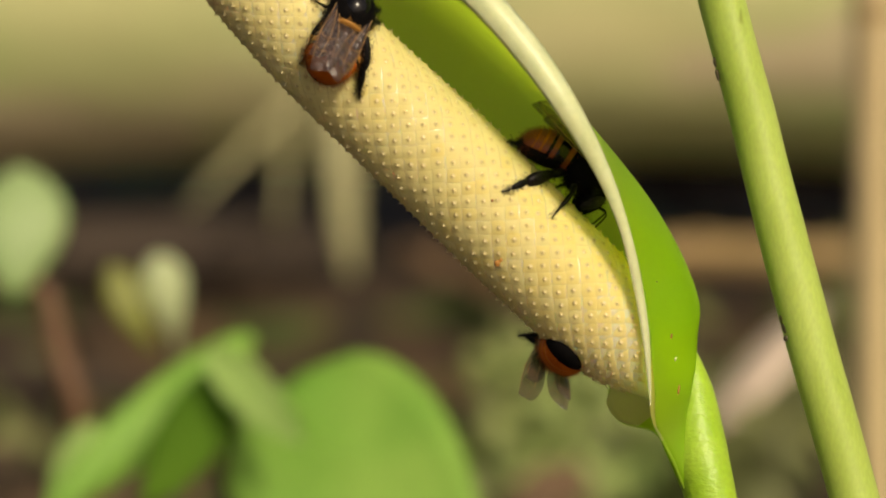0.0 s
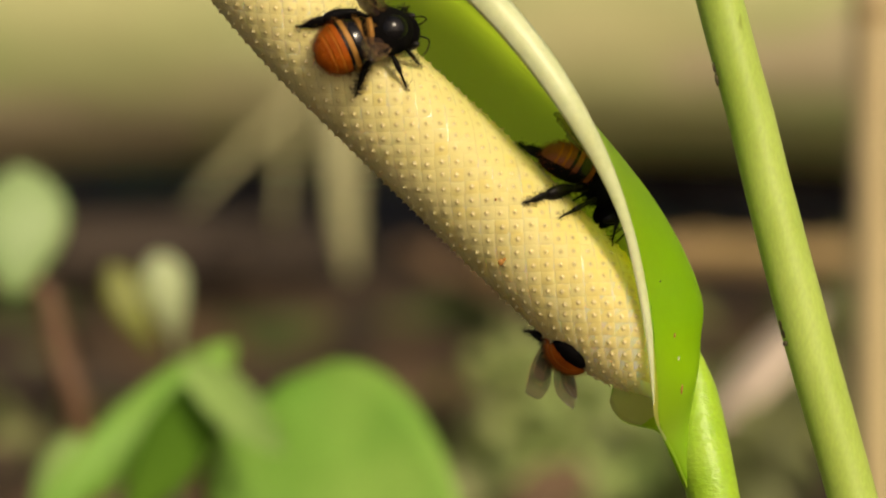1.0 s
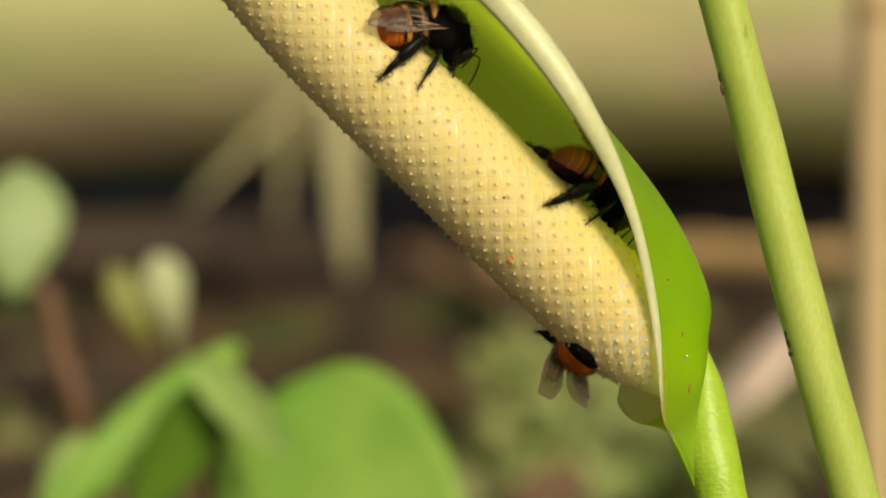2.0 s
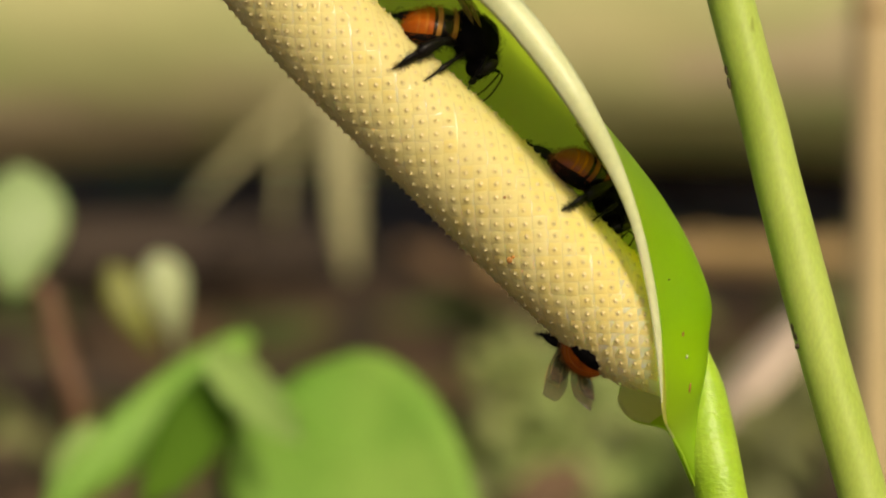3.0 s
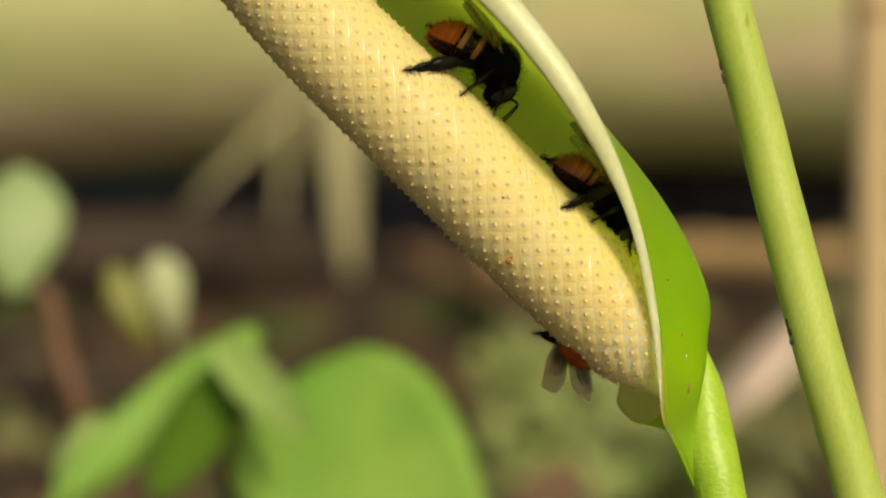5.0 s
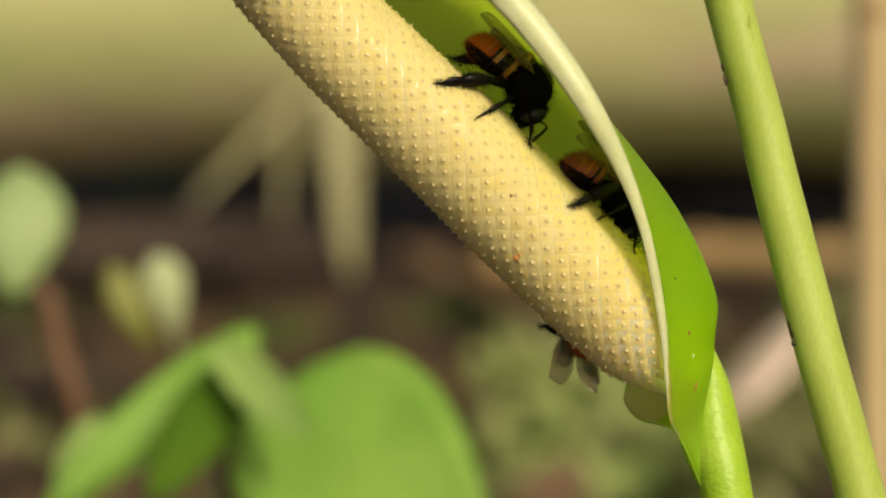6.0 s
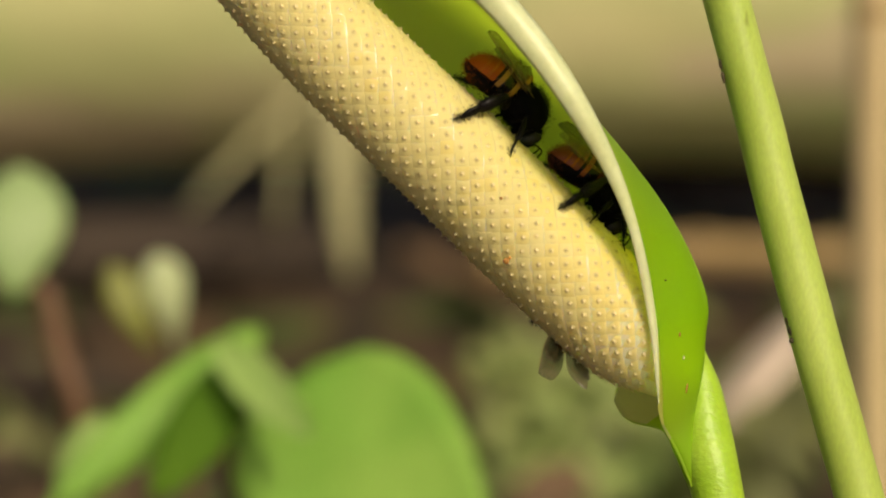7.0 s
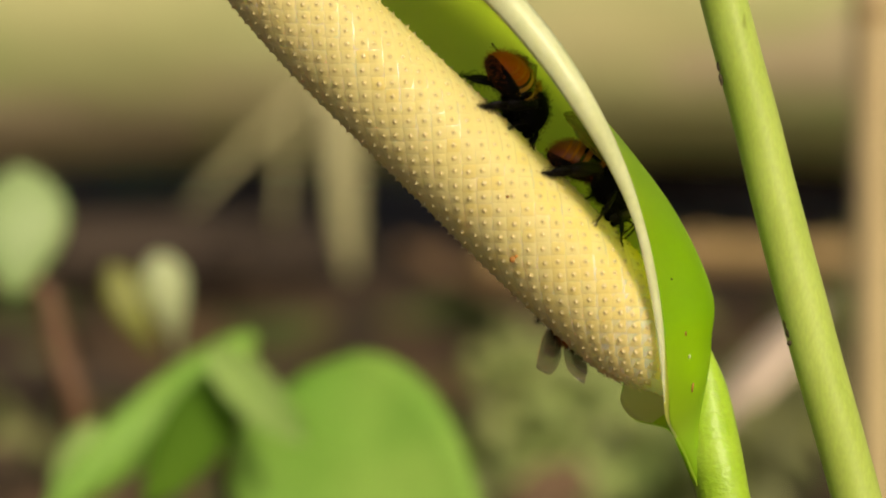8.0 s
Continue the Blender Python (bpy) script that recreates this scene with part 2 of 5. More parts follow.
def build_log():
    bm = bmesh.new()
    pts = [Vector((-2.2 + 0.44 * k, 1.17 + 0.01 * math.sin(k * 1.9), 0.150 + 0.005 * math.sin(k * 1.3 + 1))) for k in range(11)]
    tube(bm, pts, [0.120 + 0.005 * math.sin(k * 2.3) for k in range(11)], seg=40, steps=90)
    for v in bm.verts:
        v.co += noise.noise_vector(v.co * 4.0) * 0.010 + noise.noise_vector(v.co * 25) * 0.0025
    trunk = thing("fallen_log", "thick fallen log with yellowish mossy bark lying on the ground", "log")
    part("bark", bm, LOG, trunk)


def build_branch(name, label, points, radii, material, category="branch"):
    bm = bmesh.new()
    tube(bm, [Vector(p) for p in points], radii, seg=14, steps=60)
    for v in bm.verts:
        v.co += noise.noise_vector(v.co * 18) * 0.0025
    ob = thing(name, label, category)
    wood = part("wood", bm, material, ob)
    mid, rad = Vector(points[len(points) // 2]), radii[len(points) // 2]
    bm = bmesh.new()
    tube(bm, [mid, mid + Vector((rad * 0.9, -rad * 0.5, rad * 1.0)), mid + Vector((rad * 1.5, -rad * 0.8, rad * 1.5))], [rad * 0.5, rad * 0.4, rad * 0.28], seg=10, steps=8)
    part("knot", bm, material, wood, "broken twig stub")
    return ob


def blade(bm, root, tip, width, side, sag=0.0, fold=0.15, steps=14, shape=1.0):
    """A long leaf with a midrib fold, tapering to the tip."""
    root, tip, side = Vector(root), Vector(tip), Vector(side).normalized()
    up = (tip - root).cross(side).normalized()
    rows = []
    for k in range(steps + 1):
        f = k / steps
        c = root.lerp(tip, f) + up * sag * math.sin(math.pi * f)
        w = width * (math.sin(math.pi * (0.12 + 0.86 * f ** shape)) ** 0.7)
        rows.append([bm.verts.new(c + side * w * s + up * (abs(s) * fold * w + d)) for s, d in
                     ((-1, 0), (-0.5, 0.0), (0, 0), (0.5, 0.0), (1, 0), (0.5, -0.0006), (0, -0.0008), (-0.5, -0.0006))])
    grid_faces(bm, rows, closed=True)
    bm.faces.new(rows[0])
    bm.faces.new(rows[-1][::-1])
    return bm


def leaf_disc(bm, base, tip, side, width, cup=0.1, wave=0.0, steps=22, across=10, blunt=0.55):
    """A broad heart-shaped leaf with thickness, a sunk midrib and a wavy edge."""
    base, tip, side = Vector(base), Vector(tip), Vector(side).normalized()
    way = tip - base
    up = side.cross(way).normalized()
    top, low = [], []
    for k in range(steps + 1):
        f = k / steps
        w = width * math.sin(math.pi * min(max(f ** blunt, 0.02), 0.985)) ** 0.62
        top.append([]), low.append([])
        for j in range(across + 1):
            s = 2 * j / across - 1
            h = -cup * width * (s * s) * 0.8 + 0.05 * width * abs(s) ** 0.5 - cup * width * (2 * f - 1) ** 2
            h += wave * width * math.sin(9 * f + 2 * s) * abs(s)
            p = base + way * f + side * w * s + up * h
            top[-1].append(bm.verts.new(p))
            low[-1].append(bm.verts.new(p - up * 0.0006))
    grid_faces(bm, top)
    grid_faces(bm, [r[::-1] for r in low])
    edge_t = [r[0] for r in top] + top[-1][1:] + [r[-1] for r in reversed(top[:-1])] + top[0][1:-1][::-1]
    edge_l = [r[0] for r in low] + low[-1][1:] + [r[-1] for r in reversed(low[:-1])] + low[0][1:-1][::-1]
    grid_faces(bm, [edge_t, edge_l], closed=True)
    return bm


def build_behind():
    build_ground()
    build_log()
    build_branch("dead_branch", "long grey-brown dead branch lying on the soil", [(-0.2580, 1.1148, 0.0118), (-0.1549, 1.0950, 0.0145), (-0.0889, 1.0952, 0.0155), (-0.0554, 1.1148, 0.0118), (-0.0310, 1.1347, 0.0091)],
                 [0.017, 0.0165, 0.016, 0.013, 0.007], BRANCH)
    build_branch("dry_cane", "thin tan dry cane lying near the log", [(0.0154, 1.0161, 0.0281), (0.0415, 1.0357, 0.0241), (0.0980, 1.0362, 0.0264), (0.1620, 1.0167, 0.0313), (0.2132, 1.0170, 0.0326)],
                 [0.0072, 0.0074, 0.0074, 0.0072, 0.0072], STRAW, "cane")
    build_branch("dark_branch", "dark rotting branch under the log", [(0.0817, 1.2009, 0.0320), (0.1320, 1.1810, 0.0345), (0.1882, 1.1803, 0.0313), (0.2598, 1.1802, 0.0308)],
                 [0.009, 0.010, 0.010, 0.010], BRANCH)
    # upright cane
    bm = bmesh.new()
    foot, head = (0.1235, 0.4928, -0.0290), (0.1107, 0.4712, 0.3508)
    tube(bm, [Vector(foot), Vector(foot).lerp(Vector(head), 0.5), Vector(head)], [0.0059, 0.0057, 0.0055], seg=24, steps=30)
    stake = thing("upright_cane", "upright pale tan dry cane", "cane")
    part("culm", bm, POST, stake)
    bm = bmesh.new()
    low, high = (Vector(foot).lerp(Vector(head), f) for f in (0.632, 0.646))
    tube(bm, [low, low.lerp(high, 0.5), high], [0.0054, 0.0062, 0.0054], seg=24, steps=10)
    part("node", bm, STRAW, stake, "darker raised node")
    # dry grass blades that hang before the log
    for label, root, tip, wide in (("pale dry grass blade leaning across the log", (-0.0419, 0.9982, 0.1126), (-0.1010, 0.9667, 0.0604), 0.0056),
                                   ("pale dry grass blade hanging before the log", (-0.0442, 0.9987, 0.1148), (-0.0364, 0.9612, 0.0344), 0.0078),
                                   ("faded thin grass blade in the shade", (-0.0603, 1.0018, 0.1050), (-0.0656, 0.9798, 0.0501), 0.0022)):
        bm = bmesh.new()
        blade(bm, root, tip, wide, (1, 0.1, 0.35), sag=0.004, shape=0.8)
        ob = thing("grass_blade", label, "grass", group="dry blades by the log")
        part("blade", bm, DRY, ob)
        bm = bmesh.new()
        tube(bm, [Vector(root), Vector(root).lerp(Vector(tip), 0.5), Vector(tip)], [0.0008, 0.0007, 0.0003], seg=6, steps=10)
        part("midrib", bm, POST, ob, "pale midrib")
    # a fallen beige leaf standing against the soil
    bm = bmesh.new()
    leaf_disc(bm, (0.0949, 0.6946, 0.0548), (0.1243, 0.7597, 0.0727), (0.72, 0.1, 0.55), 0.0215, cup=0.25)
    fallen = thing("fallen_leaf", "dry beige fallen leaf propped on the soil", "leaf")
    part("blade", bm, BEIGE, fallen)


def build_litter():
    rng = random.Random(5)
    bm = bmesh.new()
    for k in range(900):
        x, y = rng.uniform(-1.0, 1.0), rng.uniform(0.55, 2.6)
        r = rng.uniform(0.008, 0.03)
        a, lift = rng.uniform(0, 6.28), rng.uniform(0.1, 0.5)
        side, way = Vector((math.cos(a), math.sin(a), rng.uniform(-0.3, 0.3))), Vector((-math.sin(a), math.cos(a), lift))
        c = Vector((x, y, 0.004 + rng.uniform(0, 0.01)))
        rows = []
        for f in (0, 0.3, 0.7, 1.0):
            w = r * (0.08 + 0.5 * math.sin(math.pi * min(f + 0.05, 0.98)))
            rows.append([bm.verts.new(c + way * r * 1.6 * (f - 0.5) * 1.2 + side * w * s + Vector((0, 0, abs(s) * w * 0.5))) for s in (-1, 0, 1)])
        grid_faces(bm, rows)
    tagged(part("leaf_litter", bm, LITTER), "scattered brown dead leaves on the soil", "leaf litter", kind="stuff")
    spots = ((0.26, 1.15), (0.2, 1.0), (0.3, 1.0), (-0.18, 0.82), (0.1, 0.88), (0.075, 0.8), (0.09, 0.76), (0.08, 0.86))
    # paler herbs are added at these places to paint a sunlit spot
    pale = ((0.048, 0.89), (0.058, 0.84), (0.060, 0.79))
    for name, label, material, places, count, wide in (("herb_patch", "low green herbs sprouting in patches on the soil", HERB, spots, 600, 0.036),
                                                       ("pale_herb_patch", "green herbs tinted paler to stand for a sunlit patch of soil", SUN_TINTED_HERB, pale, 480, 0.017)):
        bm = bmesh.new()
        for k in range(count):
            x, y = rng.choice(places)
            x, y = x + rng.gauss(0, wide), y + rng.gauss(0, wide * 1.4)
            h, a = rng.uniform(0.006, 0.02), rng.uniform(0, 6.28)
            root = Vector((x, y, 0.0))
            tip = root + Vector((math.cos(a) * 0.015, math.sin(a) * 0.015, h))
            side = Vector((-math.sin(a), math.cos(a), 0))
            rows = []
            for f in (0, 0.35, 0.7, 1):
                w = 0.008 * math.sin(math.pi * min(0.1 + 0.88 * f, 0.98))
                rows.append([bm.verts.new(root.lerp(tip, f) + side * w * s) for s in (-1, 0, 1)])
            grid_faces(bm, rows)
        tagged(part(name, bm, material), label, "herbs", kind="stuff")


SEED_BASE = Matrix.Translation((-0.0438, 0.3291, -0.0777))


# ---- the blurred seedling behind the flower ----
def build_seedling():
    plant = thing("broad_leaf_plant", "low plant with broad bright green leaves behind the flower", "plant", SEED_BASE)
    inv = SEED_BASE.inverted()

    def lf(name, base, tip, side, width, cup, material, label="", blunt=0.55, wave=0.0):
        bm = bmesh.new()
        leaf_disc(bm, inv @ Vector(base), inv @ Vector(tip), inv.to_3x3() @ Vector(side), width, cup=cup, blunt=blunt, wave=wave)
        return part(name, bm, material, plant, label)
    lf("leaf", (-0.0366, 0.3354, 0.1447), (0.0078, 0.2844, 0.0969), (0.80, 0.12, 0.54), 0.0265, 0.10, LEAF, "broad rounded green leaf", blunt=0.56)
    lf("leaf", (-0.0453, 0.3528, 0.1543), (-0.0937, 0.3197, 0.1187), (-0.62, 0.2, 0.72), 0.0072, 0.25, LEAF, "folded green leaf", blunt=0.8, wave=0.12)
    # added dark leaf that stands in for the fold's shaded hollow
    lf("leaf", (-0.0484, 0.3318, 0.1518), (-0.0692, 0.3106, 0.1240), (-0.80, 0.25, 0.50), 0.0082, 0.2, FOLD_SHADE_LEAF, "dark green leaf added as the shaded hollow of the fold", blunt=0.8)
    lf("leaf", (-0.0541, 0.3275, 0.1555), (-0.0316, 0.3036, 0.1393), (0.64, 0.3, 0.66), 0.0056, 0.3, LEAF_LOBE, "pale lobe at the base of the broad leaf", blunt=0.8)
    lf("leaf", (-0.0845, 0.3534, 0.1332), (-0.0921, 0.3279, 0.1094), (-0.90, 0.2, 0.30), 0.0060, 0.25, LEAF_LOBE, "pale leaf lobe", blunt=0.8)
    for pts, r in (([(-0.0538, 0.3566, 0.1478), (-0.0510, 0.3517, 0.1251), (-0.0470, 0.3404, 0.0717), (-0.0438, 0.3276, -0.0845)], 0.0016), ([(-0.0586, 0.3451, 0.1423), (-0.0524, 0.3489, 0.1118), (-0.0470, 0.3390, 0.0651), (-0.0438, 0.3276, -0.0845)], 0.0016)):
        bm = bmesh.new()
        tube(bm, [inv @ Vector(p) for p in pts], [r] * 4, seg=8)
        part("stem", bm, RED_STEM, plant, "brown stem")
    sprout = thing("small_seedling", "small seedling with a pale folded leaf", "seedling")
    bm = bmesh.new()
    leaf_disc(bm, (-0.0697, 0.4537, 0.1241), (-0.0744, 0.4494, 0.1519), (0.85, 0.35, 0.2), 0.0060, cup=0.35, blunt=2.2)
    part("leaf", bm, BUD, sprout, "whitish young leaf")
    bm = bmesh.new()
    leaf_disc(bm, (-0.0753, 0.4346, 0.1302), (-0.0870, 0.4393, 0.1522), (0.7, 0.45, 0.5), 0.0052, cup=0.3, blunt=1.6)
    part("leaf", bm, YOUNG, sprout, "dark yellow-green young leaf")
    bm = bmesh.new()
    tube(bm, [Vector((-0.0703, 0.4539, 0.1247)), Vector((-0.0662, 0.4485, 0.0993)), Vector((-0.0661, 0.4233, -0.0671))], [0.0012, 0.0013, 0.0015], seg=8)
    part("stem", bm, RED_STEM, sprout, "brown stem")
    tall = thing("red_stemmed_seedling", "seedling with a pale green leaf and a red-brown stem", "seedling")
    bm = bmesh.new()
    leaf_disc(bm, (-0.1108, 0.4280, 0.1472), (-0.1104, 0.4448, 0.1783), (1, 0.2, 0.0), 0.0125, cup=0.2, blunt=1.25)
    part("leaf", bm, LEAF_PALE, tall)
    bm = bmesh.new()
    tube(bm, [Vector((-0.1101, 0.4384, 0.1479)), Vector((-0.1042, 0.4377, 0.1450)), Vector((-0.1005, 0.4347, 0.1305)), Vector((-0.0956, 0.4310, 0.1132)), Vector((-0.0917, 0.4326, 0.0727)), Vector((-0.0889, 0.4233, -0.0671))],
         [0.0012, 0.0030, 0.0032, 0.0030, 0.0028, 0.003], seg=10)
    part("stem", bm, RED_STEM, tall, "red-brown stem")
    return plant


# ---- the flower: spadix, spathe and its stalk, in the flower's plane ----
AXIS = [mm(*p) for p in ((34.33, -20.08), (28.08, -12.67), (15.50, -0.33), (2.33, 12.75), (-7.83, 22.42), (-18.00, 32.33), (-28.67, 43.83), (-37.83, 54.67))]
GIRTH = [3.0, 7.8, 8.65, 8.75, 8.5, 8.25, 7.6, 6.2]


def axis_frame(s):
    c = glide(AXIS, s)
    way = (glide(AXIS, min(s + 0.03, 7)) - glide(AXIS, max(s - 0.03, 0))).normalized()
    out = Vector((0, -1, 0))
    return c, way, way.cross(out).normalized(), out, glide([(g, 0, 0) for g in GIRTH], s).x * 0.001


def floret_bmesh(bm, rng, m=None):
    """Four softly domed scales, parted by fine grooves, that rise to a pointed style, 2 mm across."""
    m = m or Matrix.Identity(4)
    h = 0.00139
    bend = lambda p: m @ (p - Vector((0, 0, p.y * p.y / 0.0182)))
    wob = lambda k: Vector((rng.gauss(0, k), rng.gauss(0, k), 0))
    mids = [Vector((math.cos(q) * 0.707 * h, math.sin(q) * 0.707 * h, 0.00001)) + wob(0.00005) for q in (0.785, 2.356, 3.927, 5.498)]
    ends = [Vector((math.cos(q), math.sin(q), 0)) * h * 0.985 for q in (0, 1.571, 3.142, 4.712)]
    centre = wob(0.00008) + Vector((0, 0, 0.00010))
    for k in range(4):
        foot = [centre, mids[k - 1], ends[k], mids[k]]
        mid = sum(foot, Vector()) / 4
        top = [bm.verts.new(bend(mid + (p - mid) * 0.94 + Vector((0, 0, 0.000001)))) for p in foot]
        low = [bm.verts.new(bend(mid + (p - mid) * 1.005 - Vector((0, 0, 0.000002)))) for p in foot]
        crown = bm.verts.new(bend(mid + Vector((0, 0, rng.uniform(0.000010, 0.000018)))))
        for j in range(4):
            bm.faces.new((top[j], top[(j + 1) % 4], crown)).smooth = True
            rim = bm.faces.new((low[j], low[(j + 1) % 4], top[(j + 1) % 4], top[j]))
            rim.material_index = 2
    rings = []
    lean, tall = wob(0.00006), rng.uniform(0.65, 1.2)
    for rad, z in ((0.00048, 0.0), (0.00025, 0.00007), (0.00011, 0.00022)):
        rings.append([bm.verts.new(m @ (centre + lean * z * 3000 + Vector((math.cos(q) * rad, math.sin(q) * rad, z * tall - 0.00001)))) for q in (1.2566 * j for j in range(5))])
    tip = bm.verts.new(m @ (centre + lean * 1.2 + Vector((0, 0, 0.00044 * tall))))
    for one, two in zip(rings, rings[1:]):
        for j in range(5):
            f = bm.faces.new((one[j], one[(j + 1) % 5], two[(j + 1) % 5], two[j]))
            f.smooth, f.material_index = True, 1
    for j in range(5):
        f = bm.faces.new((rings[2][j], rings[2][(j + 1) % 5], tip))
        f.smooth, f.material_index = True, 1


def build_spadix(flower):
    bm = bmesh.new()
    rings = []
    for k in range(121):
        s = k / 120 * 7
        c, way, n, w, r = axis_frame(s)
        if s > 6.6:
            r *= math.sqrt(max(1 - ((s - 6.6) / 0.402) ** 2, 0.0004))
        rings.append([bm.verts.new(c + (n * math.cos(q) + w * math.sin(q)) * r) for q in (2 * math.pi * j / 40 for j in range(40))])
    grid_faces(bm, rings, closed=True)
    bm.faces.new(rings[0][::-1]), bm.faces.new(rings[-1])
    spadix = part("spadix", bm, GROOVE, flower, "cream-yellow spadix covered in small pointed florets")
    # florets in a staggered net
    rng = random.Random(3)
    places, s = [], 0.5
    row = 0
    while s < 6.65:
        c, way, n, w, r = axis_frame(s)
        for j in range(19):
            q = 2 * math.pi * (j + 0.5 * (row % 2) + 0.035 * row + rng.gauss(0, 0.02)) / 19
            normal = n * math.cos(q) + w * math.sin(q)
            lean = (normal + Vector((rng.gauss(0, 0.005), rng.gauss(0, 0.005), rng.gauss(0, 0.005)))).normalized()
            across = way.cross(lean).normalized()
            turn = Matrix((across.cross(lean).normalized(), across, lean)).transposed().to_4x4()
            k = r / 0.00865 * rng.uniform(1.0, 1.04)
            m = Matrix.Translation(c + way * rng.gauss(0, 0.00005) + normal * (r + 0.00001 + rng.gauss(0, 0.000003))) @ turn @ Matrix.Diagonal((1.0, k, rng.uniform(0.8, 1.15), 1))
            places.append((s, math.sin(q), m))
        step = 0.00143
        s += step / ((glide(AXIS, s + 0.05) - glide(AXIS, s - 0.05)).length / 0.1)
        row += 1
    near = [p for p in places if p[1] > 0.12 and 1.6 < p[0] < 4.6]
    near = sorted(near, key=lambda p: -p[1])[:300]
    chosen = set(id(p) for p in near)
    kinds = []
    for k, p in enumerate(near):
        base = rng.random() < (2.9 - p[0]) / 1.6
        if k < 16:
            bm = bmesh.new()
            floret_bmesh(bm, rng)
            ob = part("floret", bm, FLORET, spadix, smooth=None)
            ob.data.materials.append(STIGMA)
            ob.data.materials.append(FLORET_RIM)
            kinds.append(ob.data)
            if k >= 8:
                ob.data.materials[0] = FLORET_BASE
        else:
            ob = new("floret", kinds[rng.randrange(8) + 8 * base])
            ob.parent = spadix
        ob.matrix_basis = p[2]
    fields = (bmesh.new(), bmesh.new())
    for p in places:
        if id(p) not in chosen:
            floret_bmesh(fields[rng.random() < (2.9 - p[0]) / 1.6], rng, p[2])
    for bm, material in zip(fields, (FLORETS, FLORET_BASE)):
        field = part("floret_field", bm, material, spadix, smooth=None, kind="stuff")
        field.data.materials.append(STIGMA)
        field.data.materials.append(FLORET_RIM)
    # a brown bite mark and two specks
    for (u, v), w, r in (((9.42, -1.67), 7.9, 0.45), ((9.92, -1.25), 7.8, 0.28), ((8.75, 7.42), 8.5, 0.22)):
        bm = bmesh.new()
        ball(bm, mm(u, v, w + 0.45), (r * 0.001, r * 0.0006, r * 0.0011), seg=8, rough=0.0001)
        part("brown_speck", bm, BROWN_SPOT, spadix, "small brown blemish")


def build_spathe(flower):
    # stations from tip to base: the axis, the crest, the margin's two edges; then the margin's and the crest's depth
    st = [
        ((-48.67, 70.08), (-45.67, 72.08), (-44.50, 72.75), (-43.50, 73.42), 4, -2),
        ((-37.83, 54.67), (-22.00, 56.08), (-18.67, 56.75), (-14.08, 60.92), 9, -2),
        ((-28.67, 43.83), (-10.33, 47.17), (-7.00, 47.58), (-1.83, 51.08), 10, -2),
        ((-18.00, 32.17), (2.83, 36.58), (5.08, 36.75), (8.67, 39.58), 13.5, -2),
        ((-7.83, 22.17), (11.50, 28.58), (12.58, 28.42), (16.3, 30.35), 15, -2),
        ((2.33, 12.75), (19.9, 21.2), (18.83, 19.92), (21.8, 21.6), 15.5, -1),
        ((9.67, 5.50), (27.0, 13.3), (24.08, 11.33), (26.1, 12.4), 13.2, -1),
        ((16.75, -1.58), (32.0, 6.7), (27.50, 3.42), (28.92, 3.92), 11.4, -1),
        ((23.00, -7.83), (36.0, -0.45), (29.50, -4.92), (30.83, -4.58), 9.8, 0),
        ((28.08, -12.83), (38.6, -7.58), (30.92, -13.25), (32.00, -13.08), 8.6, 0),
        ((31.75, -17.42), (38.25, -13.25), (31.75, -20.75), (32.67, -20.58), 7.0, 0),
        ((34.25, -20.75), (37.83, -17.83), (32.17, -24.75), (32.75, -24.83), 5.0, 0.5),
        ((35.50, -24.50), (36.83, -23.42), (33.17, -27.25), (33.42, -27.33), 3.4, 0.5),
        ((36.50, -28.67), (37.00, -28.67), (35.00, -30.58), (35.17, -30.67), 2.4, 0.5),
        ((38.00, -33.67), (38.33, -33.67), (36.83, -35.08), (37.00, -35.08), 1.5, 0.5),
    ]
    loose = {9: ((26.00, -18.92), -8.0), 10: ((25.83, -22.75), -7.0), 11: ((27.83, -25.33), -4.5), 12: ((32.67, -26.58), -0.5), 13: ((34.67, -30.25), 0.2), 14: ((36.67, -34.92), 0.2)}
    ctrl, lips = [], []
    for k, (a, o, e1, e2, we, wo) in enumerate(st):
        a, o3 = Vector(a), Vector(o)
        near = 1 - we / 580
        e1, e2 = Vector(e1) * near, Vector(e2) * near
        out = (o3 - a)
        nrm = out.normalized()
        depth = 13.0 if 1 <= k <= 8 else {0: 2.0, 9: 10.5, 10: 8.0, 11: 5.5, 12: 3.6, 13: 3.0, 14: 2.0}[k]
        m0 = (*(a - nrm * (4.5 if k else 0.5)), -depth * 0.82)
        if k in loose:
            m0 = (*loose[k][0], loose[k][1])
        m1 = (*(a + out * 0.02), -depth)
        m2 = (*(a + out * 0.62), -depth * 0.86)
        ctrl.append([mm(*m0), mm(*m1), mm(*m2), mm(*o, wo), mm(*e1, we)])
        lips.append(mm(*e2, we - 0.4))
    rows_n, cols_n = 90, 28
    inner, lip = [], []
    for r in range(rows_n + 1):
        s = r / rows_n * (len(st) - 1)
        pts = [glide([c[j] for c in ctrl], s) for j in range(5)]
        inner.append([glide(pts, 4 * j / cols_n) for j in range(cols_n + 1)])
        lip.append(glide(lips, s))
    outer = []
    for r in range(rows_n + 1):
        line = []
        for j in range(cols_n + 1):
            along = inner[min(r + 1, rows_n)][j] - inner[max(r - 1, 0)][j]
            across = inner[r][min(j + 1, cols_n)] - inner[r][max(j - 1, 0)]
            n = along.cross(across)
            n = n.normalized() if n.length > 1e-12 else Vector((0, 1, 0))
            f = min(max((j / cols_n - 0.80) / 0.20, 0), 1)
            f = f * f * (3 - 2 * f)
            thick = 0.00035 + 0.0004 * j / cols_n
